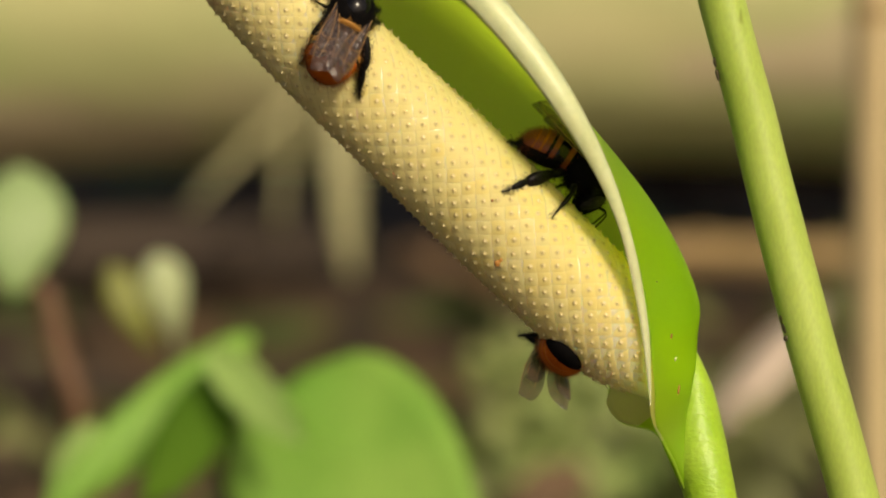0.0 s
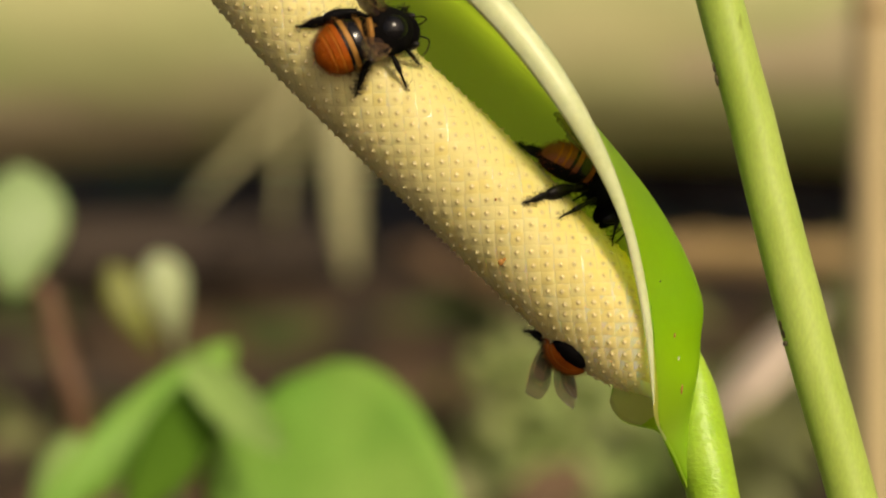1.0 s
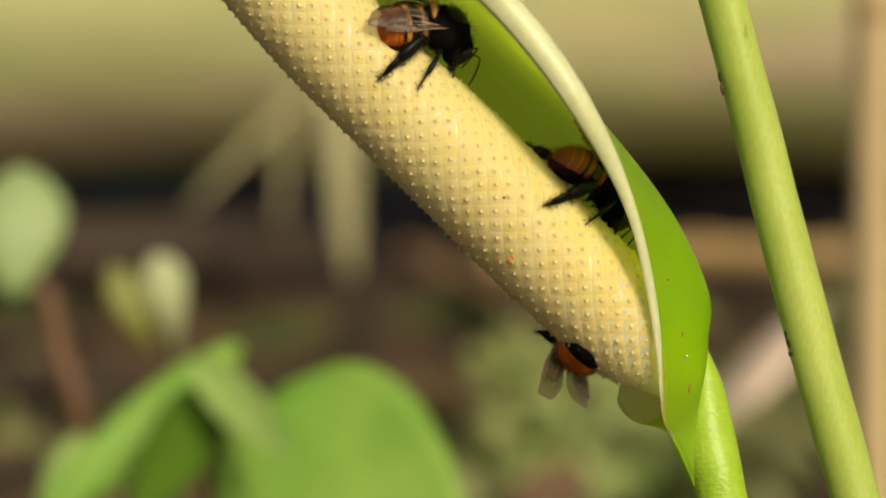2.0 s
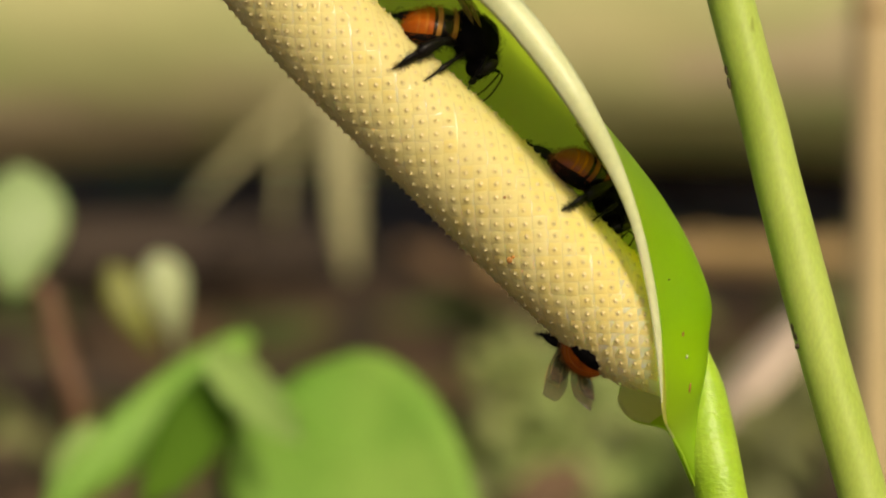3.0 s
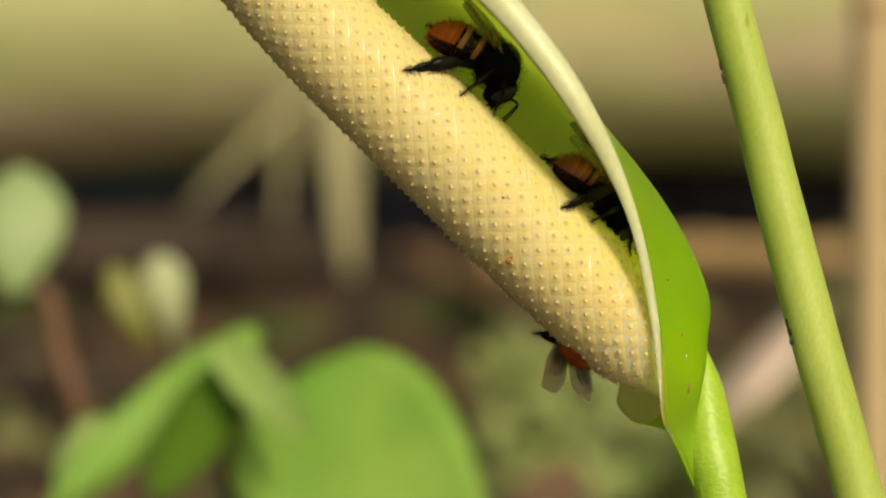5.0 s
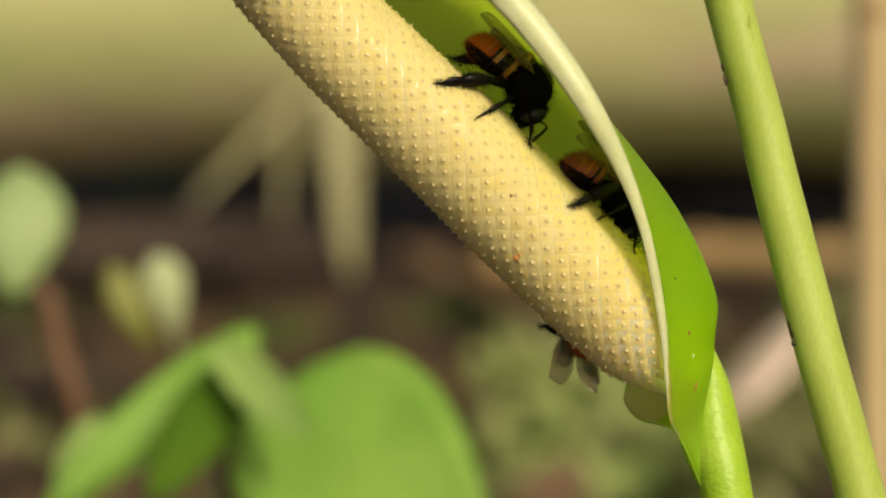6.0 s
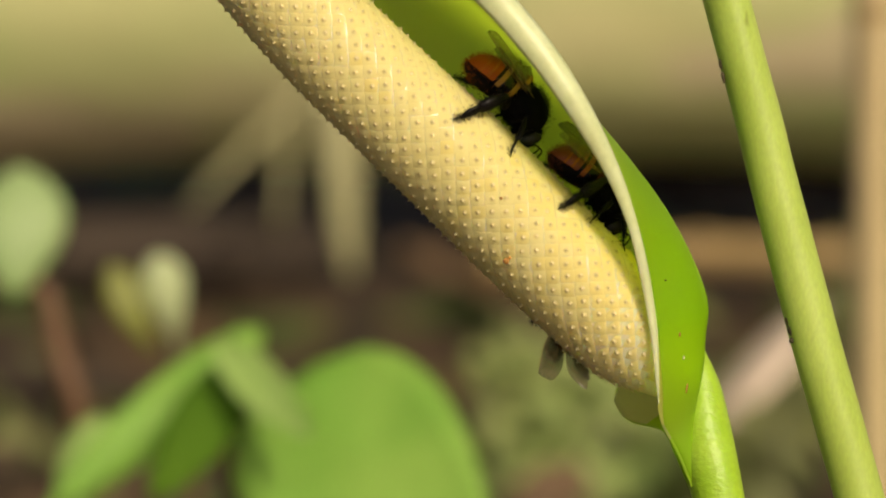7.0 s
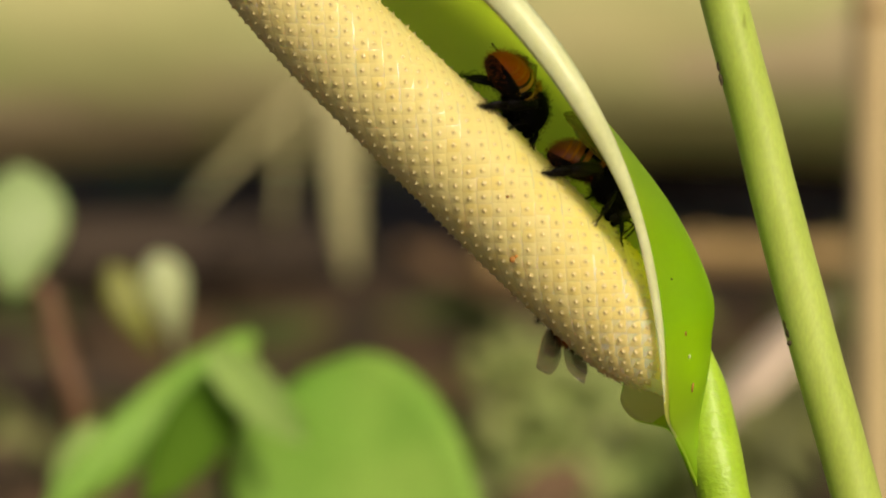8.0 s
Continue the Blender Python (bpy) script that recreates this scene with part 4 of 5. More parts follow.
# where each bee is: seconds, place of the thorax (mm: right, up, towards the camera), way of the head, way of the back
BEE_ROWS = {
    "upper": [
        (0, (-13.58, 34.5, 10.5), (0.33, 0.88, -0.42), (0.34, 0.32, 0.88)),
        (0.2, (-11.5, 34.67, 10.2), (0.45, 0.8, -0.44), (0.34, 0.34, 0.88)),
        (0.4, (-9.5, 33.92, 10), (0.72, 0.56, -0.42), (0.32, 0.34, 0.88)),
        (0.5, (-9.25, 33.25, 10), (0.78, 0.47, -0.4), (0.3, 0.33, 0.88)),
        (0.6, (-9.67, 33.42, 10), (0.77, 0.49, -0.4), (0.3, 0.33, 0.88)),
        (0.7, (-10.33, 34.33, 10.5), (0.75, 0.52, -0.36), (0.3, 0.25, 0.9)),
        (0.8, (-11.67, 32.92, 11), (0.92, 0.28, -0.28), (0.25, 0.16, 0.94)),
        (0.9, (-9.67, 32.58, 10.5), (0.95, 0.18, -0.26), (0.25, 0.15, 0.94)),
        (1, (-8.5, 32.08, 10), (0.97, 0.11, -0.24), (0.25, 0.15, 0.93)),
        (1.1, (-6.92, 31.58, 9.6), (0.97, 0.02, -0.26), (0.28, 0.2, 0.9)),
        (1.2, (-5.5, 31.58, 9), (0.96, -0.04, -0.28), (0.3, 0.3, 0.86)),
        (1.3, (-3.58, 31.42, 8), (0.95, -0.12, -0.3), (0.32, 0.42, 0.8)),
        (1.4, (-3.0, 31.25, 7.2), (0.94, -0.16, -0.3), (0.36, 0.5, 0.75)),
        (1.5, (-2.25, 31.33, 6.5), (0.93, -0.16, -0.3), (0.34, 0.58, 0.7)),
        (1.7, (-1.33, 32.42, 4.6), (0.9, -0.22, -0.32), (0.35, 0.7, 0.58)),
        (2.8, (2.83, 32.17, 0.6), (0.8, -0.52, -0.3), (0.55, 0.8, 0.15)),
        (3, (4.5, 31.42, 0.3), (0.78, -0.58, -0.22), (0.58, 0.78, 0.1)),
        (3.2, (4.5, 30.92, 0), (0.74, -0.64, -0.25), (0.62, 0.74, 0.1)),
        (3.5, (3.92, 31.08, -0.2), (0.62, -0.7, -0.36), (0.72, 0.64, 0.1)),
        (3.8, (5.42, 30.25, -0.2), (0.66, -0.72, -0.2), (0.72, 0.66, 0.1)),
        (4, (7.33, 29.58, -0.2), (0.68, -0.72, -0.12), (0.72, 0.68, 0.1)),
        (4.2, (5.17, 29.58, -0.2), (0.72, -0.68, -0.1), (0.68, 0.72, 0.1)),
        (4.5, (7.08, 29.08, -0.2), (0.72, -0.68, -0.08), (0.68, 0.72, 0.08)),
        (4.7, (7.5, 28.58, -0.2), (0.7, -0.7, -0.08), (0.7, 0.7, 0.08)),
        (5.8, (11.0, 25.25, -0.2), (0.66, -0.74, -0.08), (0.74, 0.66, 0.05)),
        (6, (12.5, 24.42, -0.2), (0.64, -0.76, -0.06), (0.76, 0.64, 0.05)),
        (6.2, (11.5, 23.0, -0.2), (0.7, -0.7, -0.08), (0.7, 0.7, 0.08)),
        (6.5, (13.33, 21.42, -0.4), (0.64, -0.76, -0.08), (0.76, 0.64, 0.05)),
        (6.8, (13.25, 21.42, -0.4), (0.62, -0.78, -0.04), (0.78, 0.62, 0.03)),
        (7, (12.0, 21.08, -0.5), (0.58, -0.77, -0.2), (0.79, 0.6, 0)),
        (7.2, (12.0, 20.92, -0.6), (0.54, -0.74, -0.34), (0.8, 0.55, -0.02)),
        (7.5, (12.33, 20.58, -0.8), (0.42, -0.72, -0.5), (0.85, 0.42, -0.25)),
        (8, (12.17, 20.92, -1.0), (0.22, -0.76, -0.58), (0.9, 0.25, -0.42)),],
    "hooded": [
        (0, (21.08, 11.58, -0.4), (0.66, -0.74, -0.1), (0.74, 0.66, 0.1)),
        (0.5, (22.75, 10.42, -0.5), (0.68, -0.72, -0.15), (0.72, 0.68, 0.08)),
        (1, (24.08, 9.58, -0.6), (0.68, -0.72, -0.2), (0.72, 0.68, 0.06)),
        (1.5, (25.08, 9.08, -0.7), (0.68, -0.7, -0.24), (0.7, 0.67, 0.05)),
        (2.8, (24.75, 8.25, -1.0), (0.64, -0.7, -0.36), (0.7, 0.66, -0.02)),
        (3.5, (24.75, 8.08, -1.1), (0.64, -0.7, -0.36), (0.7, 0.66, -0.02)),
        (4, (26.25, 8.0, -1.1), (0.66, -0.72, -0.3), (0.72, 0.68, 0)),
        (4.2, (24.58, 7.92, -1.1), (0.66, -0.72, -0.3), (0.72, 0.68, 0)),
        (4.5, (25.92, 7.42, -1.1), (0.66, -0.72, -0.28), (0.72, 0.68, 0)),
        (5.8, (26.58, 7.58, -1.1), (0.66, -0.73, -0.22), (0.72, 0.68, 0)),
        (6, (26.75, 7.58, -1.1), (0.66, -0.73, -0.22), (0.72, 0.68, 0)),
        (6.5, (26.25, 7.42, -1.1), (0.66, -0.73, -0.22), (0.72, 0.68, 0)),
        (7, (24.75, 8.25, -1.1), (0.62, -0.76, -0.18), (0.74, 0.64, 0)),
        (7.5, (24.75, 8.25, -1.1), (0.62, -0.76, -0.18), (0.74, 0.64, 0)),
        (7.8, (25.08, 9.08, -1.0), (0.64, -0.74, -0.16), (0.74, 0.66, 0)),
        (8, (25.25, 9.75, -0.9), (0.66, -0.74, -0.12), (0.74, 0.66, 0.04)),],
    "under": [
        (0, (17.12, -14.68, -7), (0.12, 0.25, -0.96), (-0.65, -0.72, -0.25)),
        (0.5, (17.37, -14.42, -7), (0.12, 0.25, -0.96), (-0.65, -0.72, -0.25)),
        (1, (18.05, -14.51, -7), (0.12, 0.25, -0.96), (-0.65, -0.72, -0.25)),
        (1.5, (19.31, -14.42, -7), (0.12, 0.25, -0.96), (-0.65, -0.72, -0.25)),
        (3, (20.49, -14.84, -7), (0.12, 0.25, -0.96), (-0.65, -0.72, -0.25)),
        (3.5, (19.82, -14.68, -7), (0.12, 0.25, -0.96), (-0.65, -0.72, -0.25)),
        (4, (20.24, -14.51, -7), (0.12, 0.25, -0.96), (-0.65, -0.72, -0.25)),
        (4.5, (20.58, -14.08, -7), (0.12, 0.25, -0.96), (-0.65, -0.72, -0.25)),
        (6, (21.25, -12.5, -7), (0.12, 0.25, -0.96), (-0.65, -0.72, -0.25)),
        (6.5, (20.41, -12.0, -7), (0.12, 0.25, -0.96), (-0.65, -0.72, -0.25)),
        (7, (19.74, -11.9, -7), (0.12, 0.25, -0.96), (-0.65, -0.72, -0.25)),
        (8, (19.40, -11.1, -7), (0.12, 0.25, -0.96), (-0.65, -0.72, -0.25))],
}

# the bend of each bee's abdomen: seconds, degrees downwards and to its side
BEND = {
    "upper": [(0, -6, 0), (0.2, -6, 0), (0.4, -6, 15), (0.5, -6, 18), (0.6, -6, 17), (0.7, -6, 17), (0.8, -6, 18), (0.9, -6, 18), (1, -6, 18), (1.1, -6, 17), (1.2, -7, 16), (1.3, -8, 15), (1.4, -10, 13), (1.5, -12, 12), (1.7, -18, 8), (2.8, -26, 0), (3, -26, 0), (3.2, -24, 0), (3.5, -18, 0), (3.8, -18, 0), (4, -17, 0), (4.2, -18, 0), (4.5, -24, 0), (4.7, -18, 0), (5.8, -6, 0), (6, -4, 0), (6.2, -14, 0), (6.5, -4, 0), (6.8, -4, 0), (7, -5, 0), (7.2, -12, 0), (7.5, -6, 0), (8, -4, 0)],
    "hooded": [(0, -16, 0), (0.5, -16, 0), (1, -14, 0), (1.5, -12, 0), (2.8, -8, 0), (3.5, -8, 0), (4, -8, 0), (4.2, -8, 0), (4.5, -8, 0), (5.8, -8, 0), (6, -8, 0), (6.5, -8, 0), (7, -8, 0), (7.5, -8, 0), (7.8, -10, 0), (8, -14, 0)],
    "under": [(0, -8, 0), (8, -8, 0)],
}

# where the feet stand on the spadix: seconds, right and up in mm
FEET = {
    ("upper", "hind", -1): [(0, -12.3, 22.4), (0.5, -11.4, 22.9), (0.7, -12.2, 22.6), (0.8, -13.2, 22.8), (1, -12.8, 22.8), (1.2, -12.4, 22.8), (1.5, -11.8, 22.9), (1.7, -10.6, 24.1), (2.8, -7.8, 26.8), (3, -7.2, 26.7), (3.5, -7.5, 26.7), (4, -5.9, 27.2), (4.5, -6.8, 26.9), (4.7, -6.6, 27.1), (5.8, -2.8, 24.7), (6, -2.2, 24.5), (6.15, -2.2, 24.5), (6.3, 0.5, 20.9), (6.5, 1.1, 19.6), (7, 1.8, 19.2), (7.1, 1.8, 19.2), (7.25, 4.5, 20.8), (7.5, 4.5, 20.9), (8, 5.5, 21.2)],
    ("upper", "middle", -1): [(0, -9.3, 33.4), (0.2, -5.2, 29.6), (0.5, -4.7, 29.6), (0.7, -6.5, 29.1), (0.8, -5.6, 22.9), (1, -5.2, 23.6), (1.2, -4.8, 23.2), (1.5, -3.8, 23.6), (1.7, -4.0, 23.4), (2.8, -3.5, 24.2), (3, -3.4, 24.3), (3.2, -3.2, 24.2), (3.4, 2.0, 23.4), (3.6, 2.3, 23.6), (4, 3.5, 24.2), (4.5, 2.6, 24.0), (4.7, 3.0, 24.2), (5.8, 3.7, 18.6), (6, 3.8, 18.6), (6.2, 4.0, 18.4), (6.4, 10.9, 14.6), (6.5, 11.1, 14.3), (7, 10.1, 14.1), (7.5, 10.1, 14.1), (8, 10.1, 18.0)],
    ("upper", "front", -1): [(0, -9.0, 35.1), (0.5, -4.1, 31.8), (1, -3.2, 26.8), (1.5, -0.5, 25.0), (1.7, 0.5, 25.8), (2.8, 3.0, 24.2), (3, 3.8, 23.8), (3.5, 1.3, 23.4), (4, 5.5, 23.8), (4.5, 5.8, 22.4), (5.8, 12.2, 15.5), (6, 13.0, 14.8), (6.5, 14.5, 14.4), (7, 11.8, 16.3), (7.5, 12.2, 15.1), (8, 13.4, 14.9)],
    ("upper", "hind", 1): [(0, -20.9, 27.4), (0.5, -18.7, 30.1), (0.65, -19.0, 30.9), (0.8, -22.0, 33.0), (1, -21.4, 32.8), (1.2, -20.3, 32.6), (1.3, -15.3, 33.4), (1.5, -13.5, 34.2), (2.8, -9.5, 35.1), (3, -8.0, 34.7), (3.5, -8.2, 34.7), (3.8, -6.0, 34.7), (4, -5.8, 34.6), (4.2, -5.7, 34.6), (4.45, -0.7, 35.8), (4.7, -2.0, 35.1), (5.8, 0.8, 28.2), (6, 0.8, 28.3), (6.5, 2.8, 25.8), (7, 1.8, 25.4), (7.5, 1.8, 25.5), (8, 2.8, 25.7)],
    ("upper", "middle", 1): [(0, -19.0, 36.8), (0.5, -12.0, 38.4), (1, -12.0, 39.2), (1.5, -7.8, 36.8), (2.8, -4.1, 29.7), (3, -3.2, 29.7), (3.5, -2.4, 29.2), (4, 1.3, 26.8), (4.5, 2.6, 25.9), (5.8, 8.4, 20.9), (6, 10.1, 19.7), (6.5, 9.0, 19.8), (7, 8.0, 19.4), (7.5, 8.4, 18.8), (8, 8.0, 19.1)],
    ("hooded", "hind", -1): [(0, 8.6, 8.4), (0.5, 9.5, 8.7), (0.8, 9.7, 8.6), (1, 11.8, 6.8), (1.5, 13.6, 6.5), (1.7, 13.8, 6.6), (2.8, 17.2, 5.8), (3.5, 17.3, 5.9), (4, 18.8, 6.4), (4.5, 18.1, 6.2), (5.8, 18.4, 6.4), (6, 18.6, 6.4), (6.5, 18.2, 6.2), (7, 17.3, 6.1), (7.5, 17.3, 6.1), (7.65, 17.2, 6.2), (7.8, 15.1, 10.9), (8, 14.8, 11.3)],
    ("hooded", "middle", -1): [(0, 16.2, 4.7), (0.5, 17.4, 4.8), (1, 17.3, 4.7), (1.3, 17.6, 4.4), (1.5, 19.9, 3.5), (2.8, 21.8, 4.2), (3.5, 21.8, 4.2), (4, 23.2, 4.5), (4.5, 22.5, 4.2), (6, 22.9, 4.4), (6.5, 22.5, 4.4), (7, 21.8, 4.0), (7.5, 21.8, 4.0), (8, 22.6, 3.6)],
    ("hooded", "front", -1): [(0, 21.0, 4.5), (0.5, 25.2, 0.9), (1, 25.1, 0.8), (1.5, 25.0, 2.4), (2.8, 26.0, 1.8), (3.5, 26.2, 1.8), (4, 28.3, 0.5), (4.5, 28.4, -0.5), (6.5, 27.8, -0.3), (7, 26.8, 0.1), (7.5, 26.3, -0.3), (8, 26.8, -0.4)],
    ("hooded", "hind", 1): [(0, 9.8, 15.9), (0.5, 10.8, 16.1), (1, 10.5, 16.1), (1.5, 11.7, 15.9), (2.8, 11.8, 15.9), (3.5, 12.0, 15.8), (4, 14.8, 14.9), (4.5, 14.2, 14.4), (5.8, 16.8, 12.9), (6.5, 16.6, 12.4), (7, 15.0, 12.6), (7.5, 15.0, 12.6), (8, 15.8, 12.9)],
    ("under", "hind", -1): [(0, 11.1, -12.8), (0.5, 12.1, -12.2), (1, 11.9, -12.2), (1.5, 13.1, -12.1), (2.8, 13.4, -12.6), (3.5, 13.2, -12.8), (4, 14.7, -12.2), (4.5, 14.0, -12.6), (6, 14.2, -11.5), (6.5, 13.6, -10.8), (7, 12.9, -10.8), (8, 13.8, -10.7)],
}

# where the wings point: seconds, right, up and towards the camera in mm
WING_TIPS = {
    ("upper", -1): [(0, -16.2, 22.8, 19), (0.4, -13.8, 24.7, 19), (0.65, -14.3, 25.2, 19), (0.75, -12.8, 25.9, 30), (1.05, -11.8, 26.1, 28), (1.2, -15.5, 26.1, 18), (1.5, -10.8, 27.8, 16), (1.7, -9.9, 30.1, 10), (2.8, -4.1, 40.1, 8), (3, -0.8, 42.6, 6), (3.5, -2.0, 41.8, 6), (4, 1.3, 42.6, 5), (4.5, 0.9, 42.6, 5), (4.7, 0.5, 40.9, 5), (5.8, 6.3, 35.1, 5), (6, 5.1, 34.7, 5), (6.5, 7.0, 34.7, 3), (7, 5.2, 33.6, 4), (7.5, 4.8, 32.4, 4), (8, 4.0, 33.6, 4)],
    ("upper", 1): [(0, -19.7, 26.6, 19), (0.4, -17.4, 30.5, 19), (0.65, -18.2, 31.3, 19), (0.75, -15.3, 41.8, 24), (1.05, -12.0, 41.8, 22), (1.2, -17.4, 33.4, 17), (1.5, -11.6, 35.8, 12), (1.7, -11.2, 37.6, 4), (2.8, -2.0, 42.6, -5), (3, 2.2, 43.8, -5), (3.5, 3.8, 43.4, -6), (4, 3.8, 42.6, -6), (4.5, 3.8, 43.0, -6), (4.7, 3.8, 42.2, -6), (5.8, 8.0, 36.8, -5), (6, 8.0, 35.9, -5), (6.5, 8.4, 35.9, -6), (7, 9.7, 32.6, -6), (7.5, 10.3, 31.8, -6), (8, 10.9, 33.0, -5)],
    ("hooded", -1): [(0, 12.5, 22.8, 3), (0.5, 14.2, 21.3, 3), (1, 14.8, 20.4, 3), (1.5, 17.3, 20.1, 4), (2.8, 17.2, 20.5, 5), (3.5, 16.2, 19.9, 5), (4, 17.7, 19.4, 5), (4.5, 17.3, 18.0, 5), (6.5, 18.2, 16.9, 5), (7, 15.2, 18.1, 5), (7.5, 15.9, 18.0, 5), (8, 17.6, 19.4, 4)],
    ("hooded", 1): [(0, 13.3, 20.9, -4), (0.5, 14.8, 20.9, -4), (1, 15.5, 20.4, -4), (1.5, 18.0, 20.1, -4), (2.8, 20.1, 18.8, -5), (3.5, 19.8, 18.8, -5), (4, 20.0, 19.8, -5), (4.5, 19.4, 18.4, -5), (6.5, 19.8, 17.8, -5), (7, 16.3, 18.8, -5), (7.5, 16.7, 19.2, -5), (8, 18.0, 19.4, -5)],
}

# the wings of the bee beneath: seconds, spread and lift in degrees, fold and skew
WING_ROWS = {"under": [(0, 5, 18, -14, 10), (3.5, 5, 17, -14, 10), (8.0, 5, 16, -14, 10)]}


def frame_of(at, ahead, back):
    x = Vector((ahead[0], -ahead[2], ahead[1])).normalized()
    z = Vector((back[0], -back[2], back[1]))
    z = (z - x * z.dot(x)).normalized()
    m = Matrix((x, z.cross(x), z)).transposed().to_4x4()
    return Matrix.Translation(mm(*at)) @ m


def in_flower(t, u, v, w):
    """A place seen at (u, v) in the flower's plane and w nearer to the camera, in the flower's own space at t seconds."""
    near = 1 - w / 580
    return sway(t).inverted() @ PLANE @ mm(u * near, v * near, w)


def skin_height(p):
    """How far the spadix's front lies before its axis at p, in mm (0 outside its outline)."""
    best = min((axis_frame(0.5 + 0.05 * k) for k in range(123)), key=lambda a: (a[0].x - p.x) ** 2 + (a[0].z - p.z) ** 2)
    apart = (best[0].x - p.x) ** 2 + (best[0].z - p.z) ** 2
    return math.sqrt(max((best[4] + 0.0006) ** 2 - apart, 0.0)) * 1000


def bee_rows(rows):
    """The bee's pose on the flower, taken along with the flower's swing."""
    still = []
    for t, at, ahead, back in rows:
        near = 1 - at[2] / 580
        m = sway(t).inverted() @ PLANE @ frame_of((at[0] * near, at[1] * near, at[2]), ahead, back)
        still.append((t, *m.translation, *m.col[0][:3], *m.col[2][:3]))
    made = []
    for k in range(81):
        t = k / 10
        v = timed(still, t)
        x, z = Vector(v[3:6]).normalized(), Vector(v[6:9])
        z = (z - x * z.dot(x)).normalized()
        m = Matrix.Translation(v[:3]) @ Matrix((x, z.cross(x), z)).transposed().to_4x4()
        made.append((t, sway(t) @ m))
    return made


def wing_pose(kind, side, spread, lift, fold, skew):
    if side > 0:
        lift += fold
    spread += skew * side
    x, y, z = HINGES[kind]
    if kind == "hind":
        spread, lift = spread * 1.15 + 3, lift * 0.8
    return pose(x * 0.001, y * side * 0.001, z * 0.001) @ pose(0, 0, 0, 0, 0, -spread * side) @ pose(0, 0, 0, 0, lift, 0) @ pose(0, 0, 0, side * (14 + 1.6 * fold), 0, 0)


def bone(at, x, up):
    """A pose at a joint: x along the limb, z towards up."""
    x = x.normalized()
    z = (up - x * up.dot(x)).normalized()
    return Matrix.Translation(at) @ Matrix((x, z.cross(x), z)).transposed().to_4x4()


def leg_poses(kind, side, foot):
    """The femur's pose in the bee's space and the shin's in the femur's, for a foot at that place in the bee's space."""
    hip = Vector((COXAE[kind][0], COXAE[kind][1] * side, COXAE[kind][2])) * 0.001
    one, two = (0.001 * x for x in LEG_LENGTHS[kind])
    way = foot - hip
    span = min(max(way.length, abs(one - two) + 0.0003), one + two - 0.0001)
    way.normalize()
    up = Vector((-0.25 if kind == "hind" else 0.1, 0.55 * side, 1.0))
    up = (up - way * up.dot(way)).normalized()
    along = (one * one - two * two + span * span) / (2 * span)
    knee = hip + way * along + up * math.sqrt(max(one * one - along * along, 0.0))
    thigh, shin = bone(hip, knee - hip, up), bone(knee, hip + way * span - knee, up)
    return thigh, thigh.inverted() @ shin


def wing_aim(kind, side, tip, lay):
    """The pose of a wing that points to a place in the bee's space, its face tilted ahead and out to the side."""
    x, y, z = HINGES[kind]
    hinge = Vector((x, y * side, z)) * 0.001
    way = (tip - hinge).normalized()
    if kind == "hind":
        way = (way + Vector((0.02, 0.10 * side, -0.07))).normalized()
    ahead, out = Vector((-0.12, 0.10)).lerp(Vector((0.25, 0.50)), lay)
    flat = Vector((ahead, out * side, 1.0))
    return bone(hinge, -way, flat)


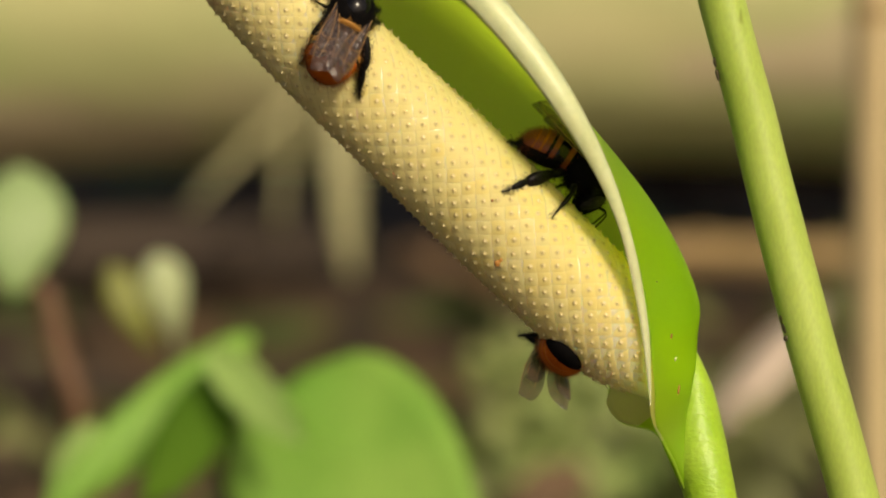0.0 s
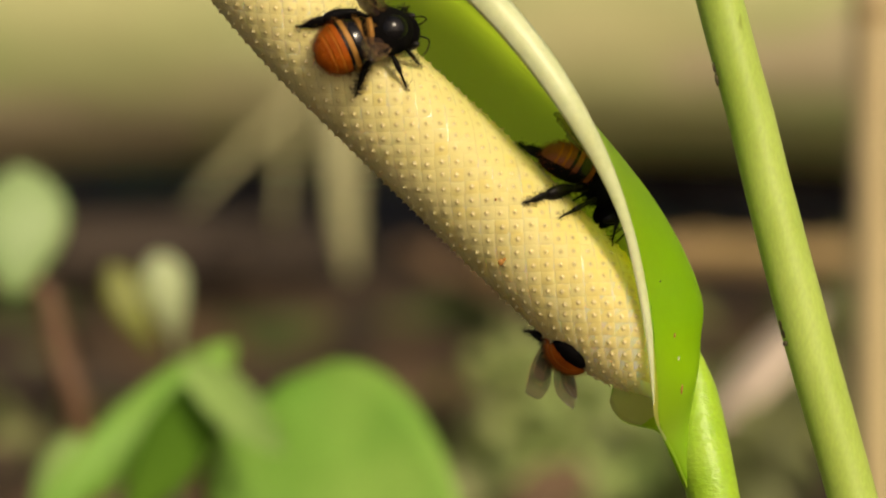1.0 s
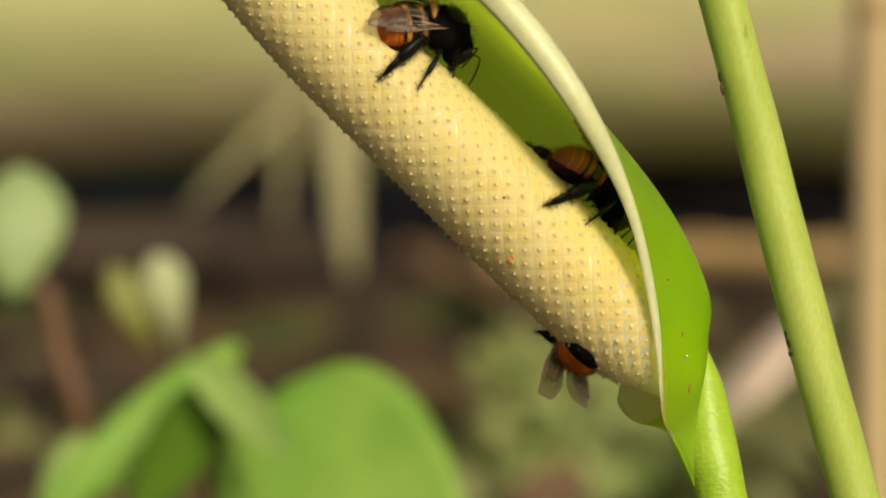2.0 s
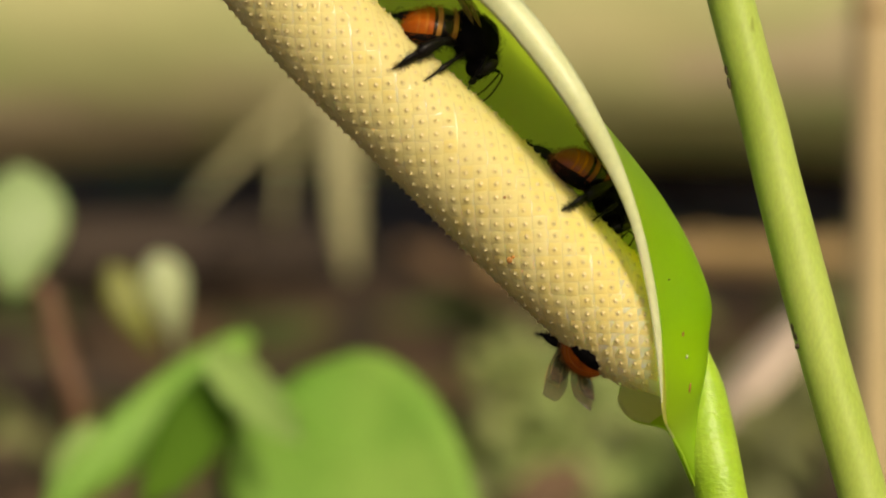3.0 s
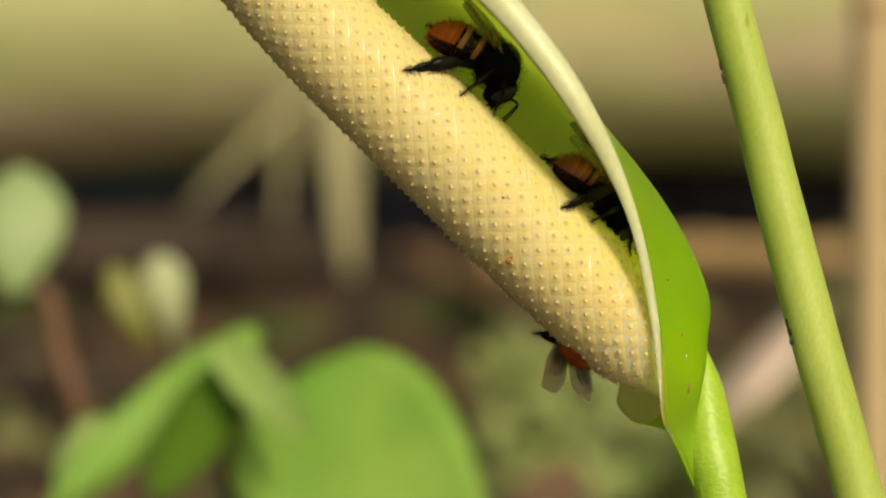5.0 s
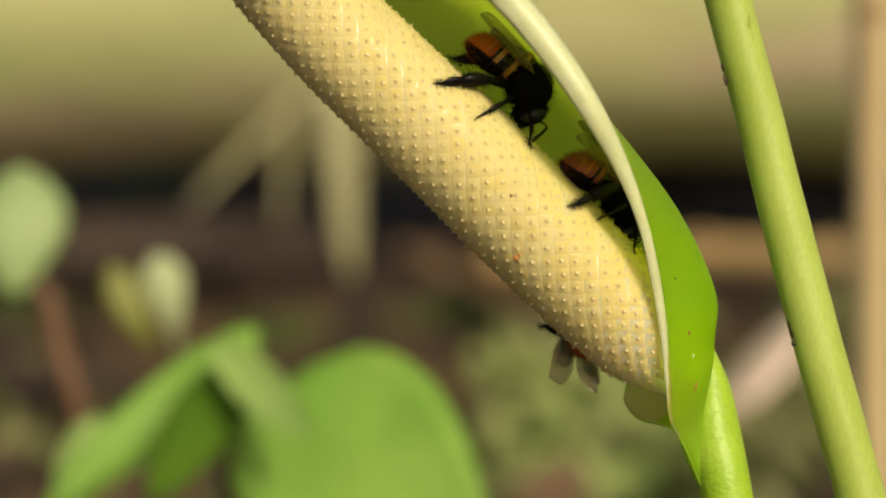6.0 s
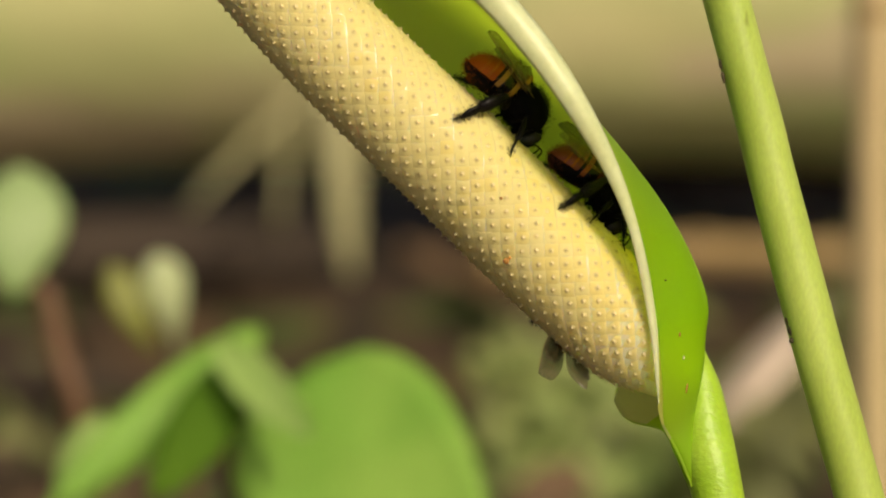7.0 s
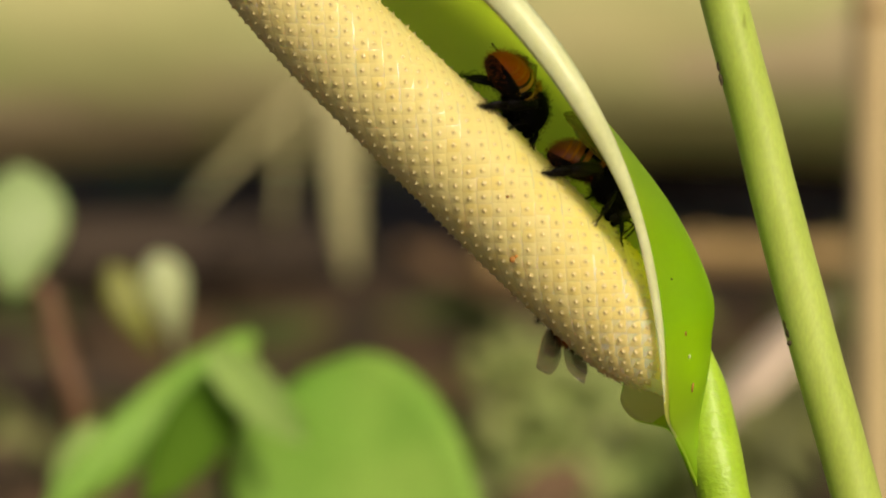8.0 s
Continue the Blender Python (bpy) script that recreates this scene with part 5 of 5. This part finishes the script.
def motions():
    walk(flower, [(k / 10, sway(k / 10)) for k in range(81)])
    rows = []
    for k in range(81):
        u, v = timed(STALK, k / 10)
        rows.append((k / 10, PLANE @ Matrix.Translation(mm(u, v))))
    walk(petiole, rows)
    rows = []
    for k in range(81):
        u, v = timed(NOD, k / 10)
        rows.append((k / 10, SEED_BASE @ Matrix.Rotation(u / 300.0, 4, "Y") @ Matrix.Rotation(-v / 300.0, 4, "X") @ Matrix.Translation((0, 0, v * 0.001))))
    walk(plant, rows)
    for name, (bee, wings, legs, abdomen) in bees.items():
        body = bee_rows(BEE_ROWS[name])
        walk(bee, body)
        # the flower's space, seen from the bee
        to_bee = [m.inverted() @ sway(t) for t, m in body]
        walk(abdomen, [(k / 10, pose(-0.0020, 0, -0.0003, 0, *timed(BEND[name], k / 10))) for k in range(81)])
        for (kind, side), wing in wings.items():
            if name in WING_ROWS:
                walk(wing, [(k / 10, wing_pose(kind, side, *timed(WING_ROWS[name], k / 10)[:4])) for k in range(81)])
            else:
                tips = [(r[0], *in_flower(*r)) for r in WING_TIPS[name, side]]
                walk(wing, [(k / 10, wing_aim(kind, side, to_bee[k] @ timed(tips, k / 10), min(max((k - 14) / 10, 0.0), 1.0) if name == "upper" else 1.0)) for k in range(81)])
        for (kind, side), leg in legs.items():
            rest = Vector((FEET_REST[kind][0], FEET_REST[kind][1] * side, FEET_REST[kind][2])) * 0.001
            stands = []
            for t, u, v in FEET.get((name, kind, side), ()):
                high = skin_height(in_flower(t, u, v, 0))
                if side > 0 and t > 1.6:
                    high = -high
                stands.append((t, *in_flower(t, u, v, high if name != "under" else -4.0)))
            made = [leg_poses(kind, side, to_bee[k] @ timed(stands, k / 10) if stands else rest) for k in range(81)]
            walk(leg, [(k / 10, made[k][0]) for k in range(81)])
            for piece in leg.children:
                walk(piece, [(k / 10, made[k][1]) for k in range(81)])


build_behind()
build_litter()
plant = build_seedling()
petiole = build_petiole()
bees = {"upper": build_bee("black bee with an orange banded abdomen crawling on the spadix", 11),
        # bands coloured darker to paint the shade under the hood
        "hooded": build_bee("black bee half hidden in the spathe, its banded abdomen coloured darker for shade", 12, fur=ORANGE_SHADED, fringe=ORANGE_SHADED),
        "under": build_bee("black bee with an orange tail clinging under the spadix", 13, True)}
flower = build_flower()
motions()
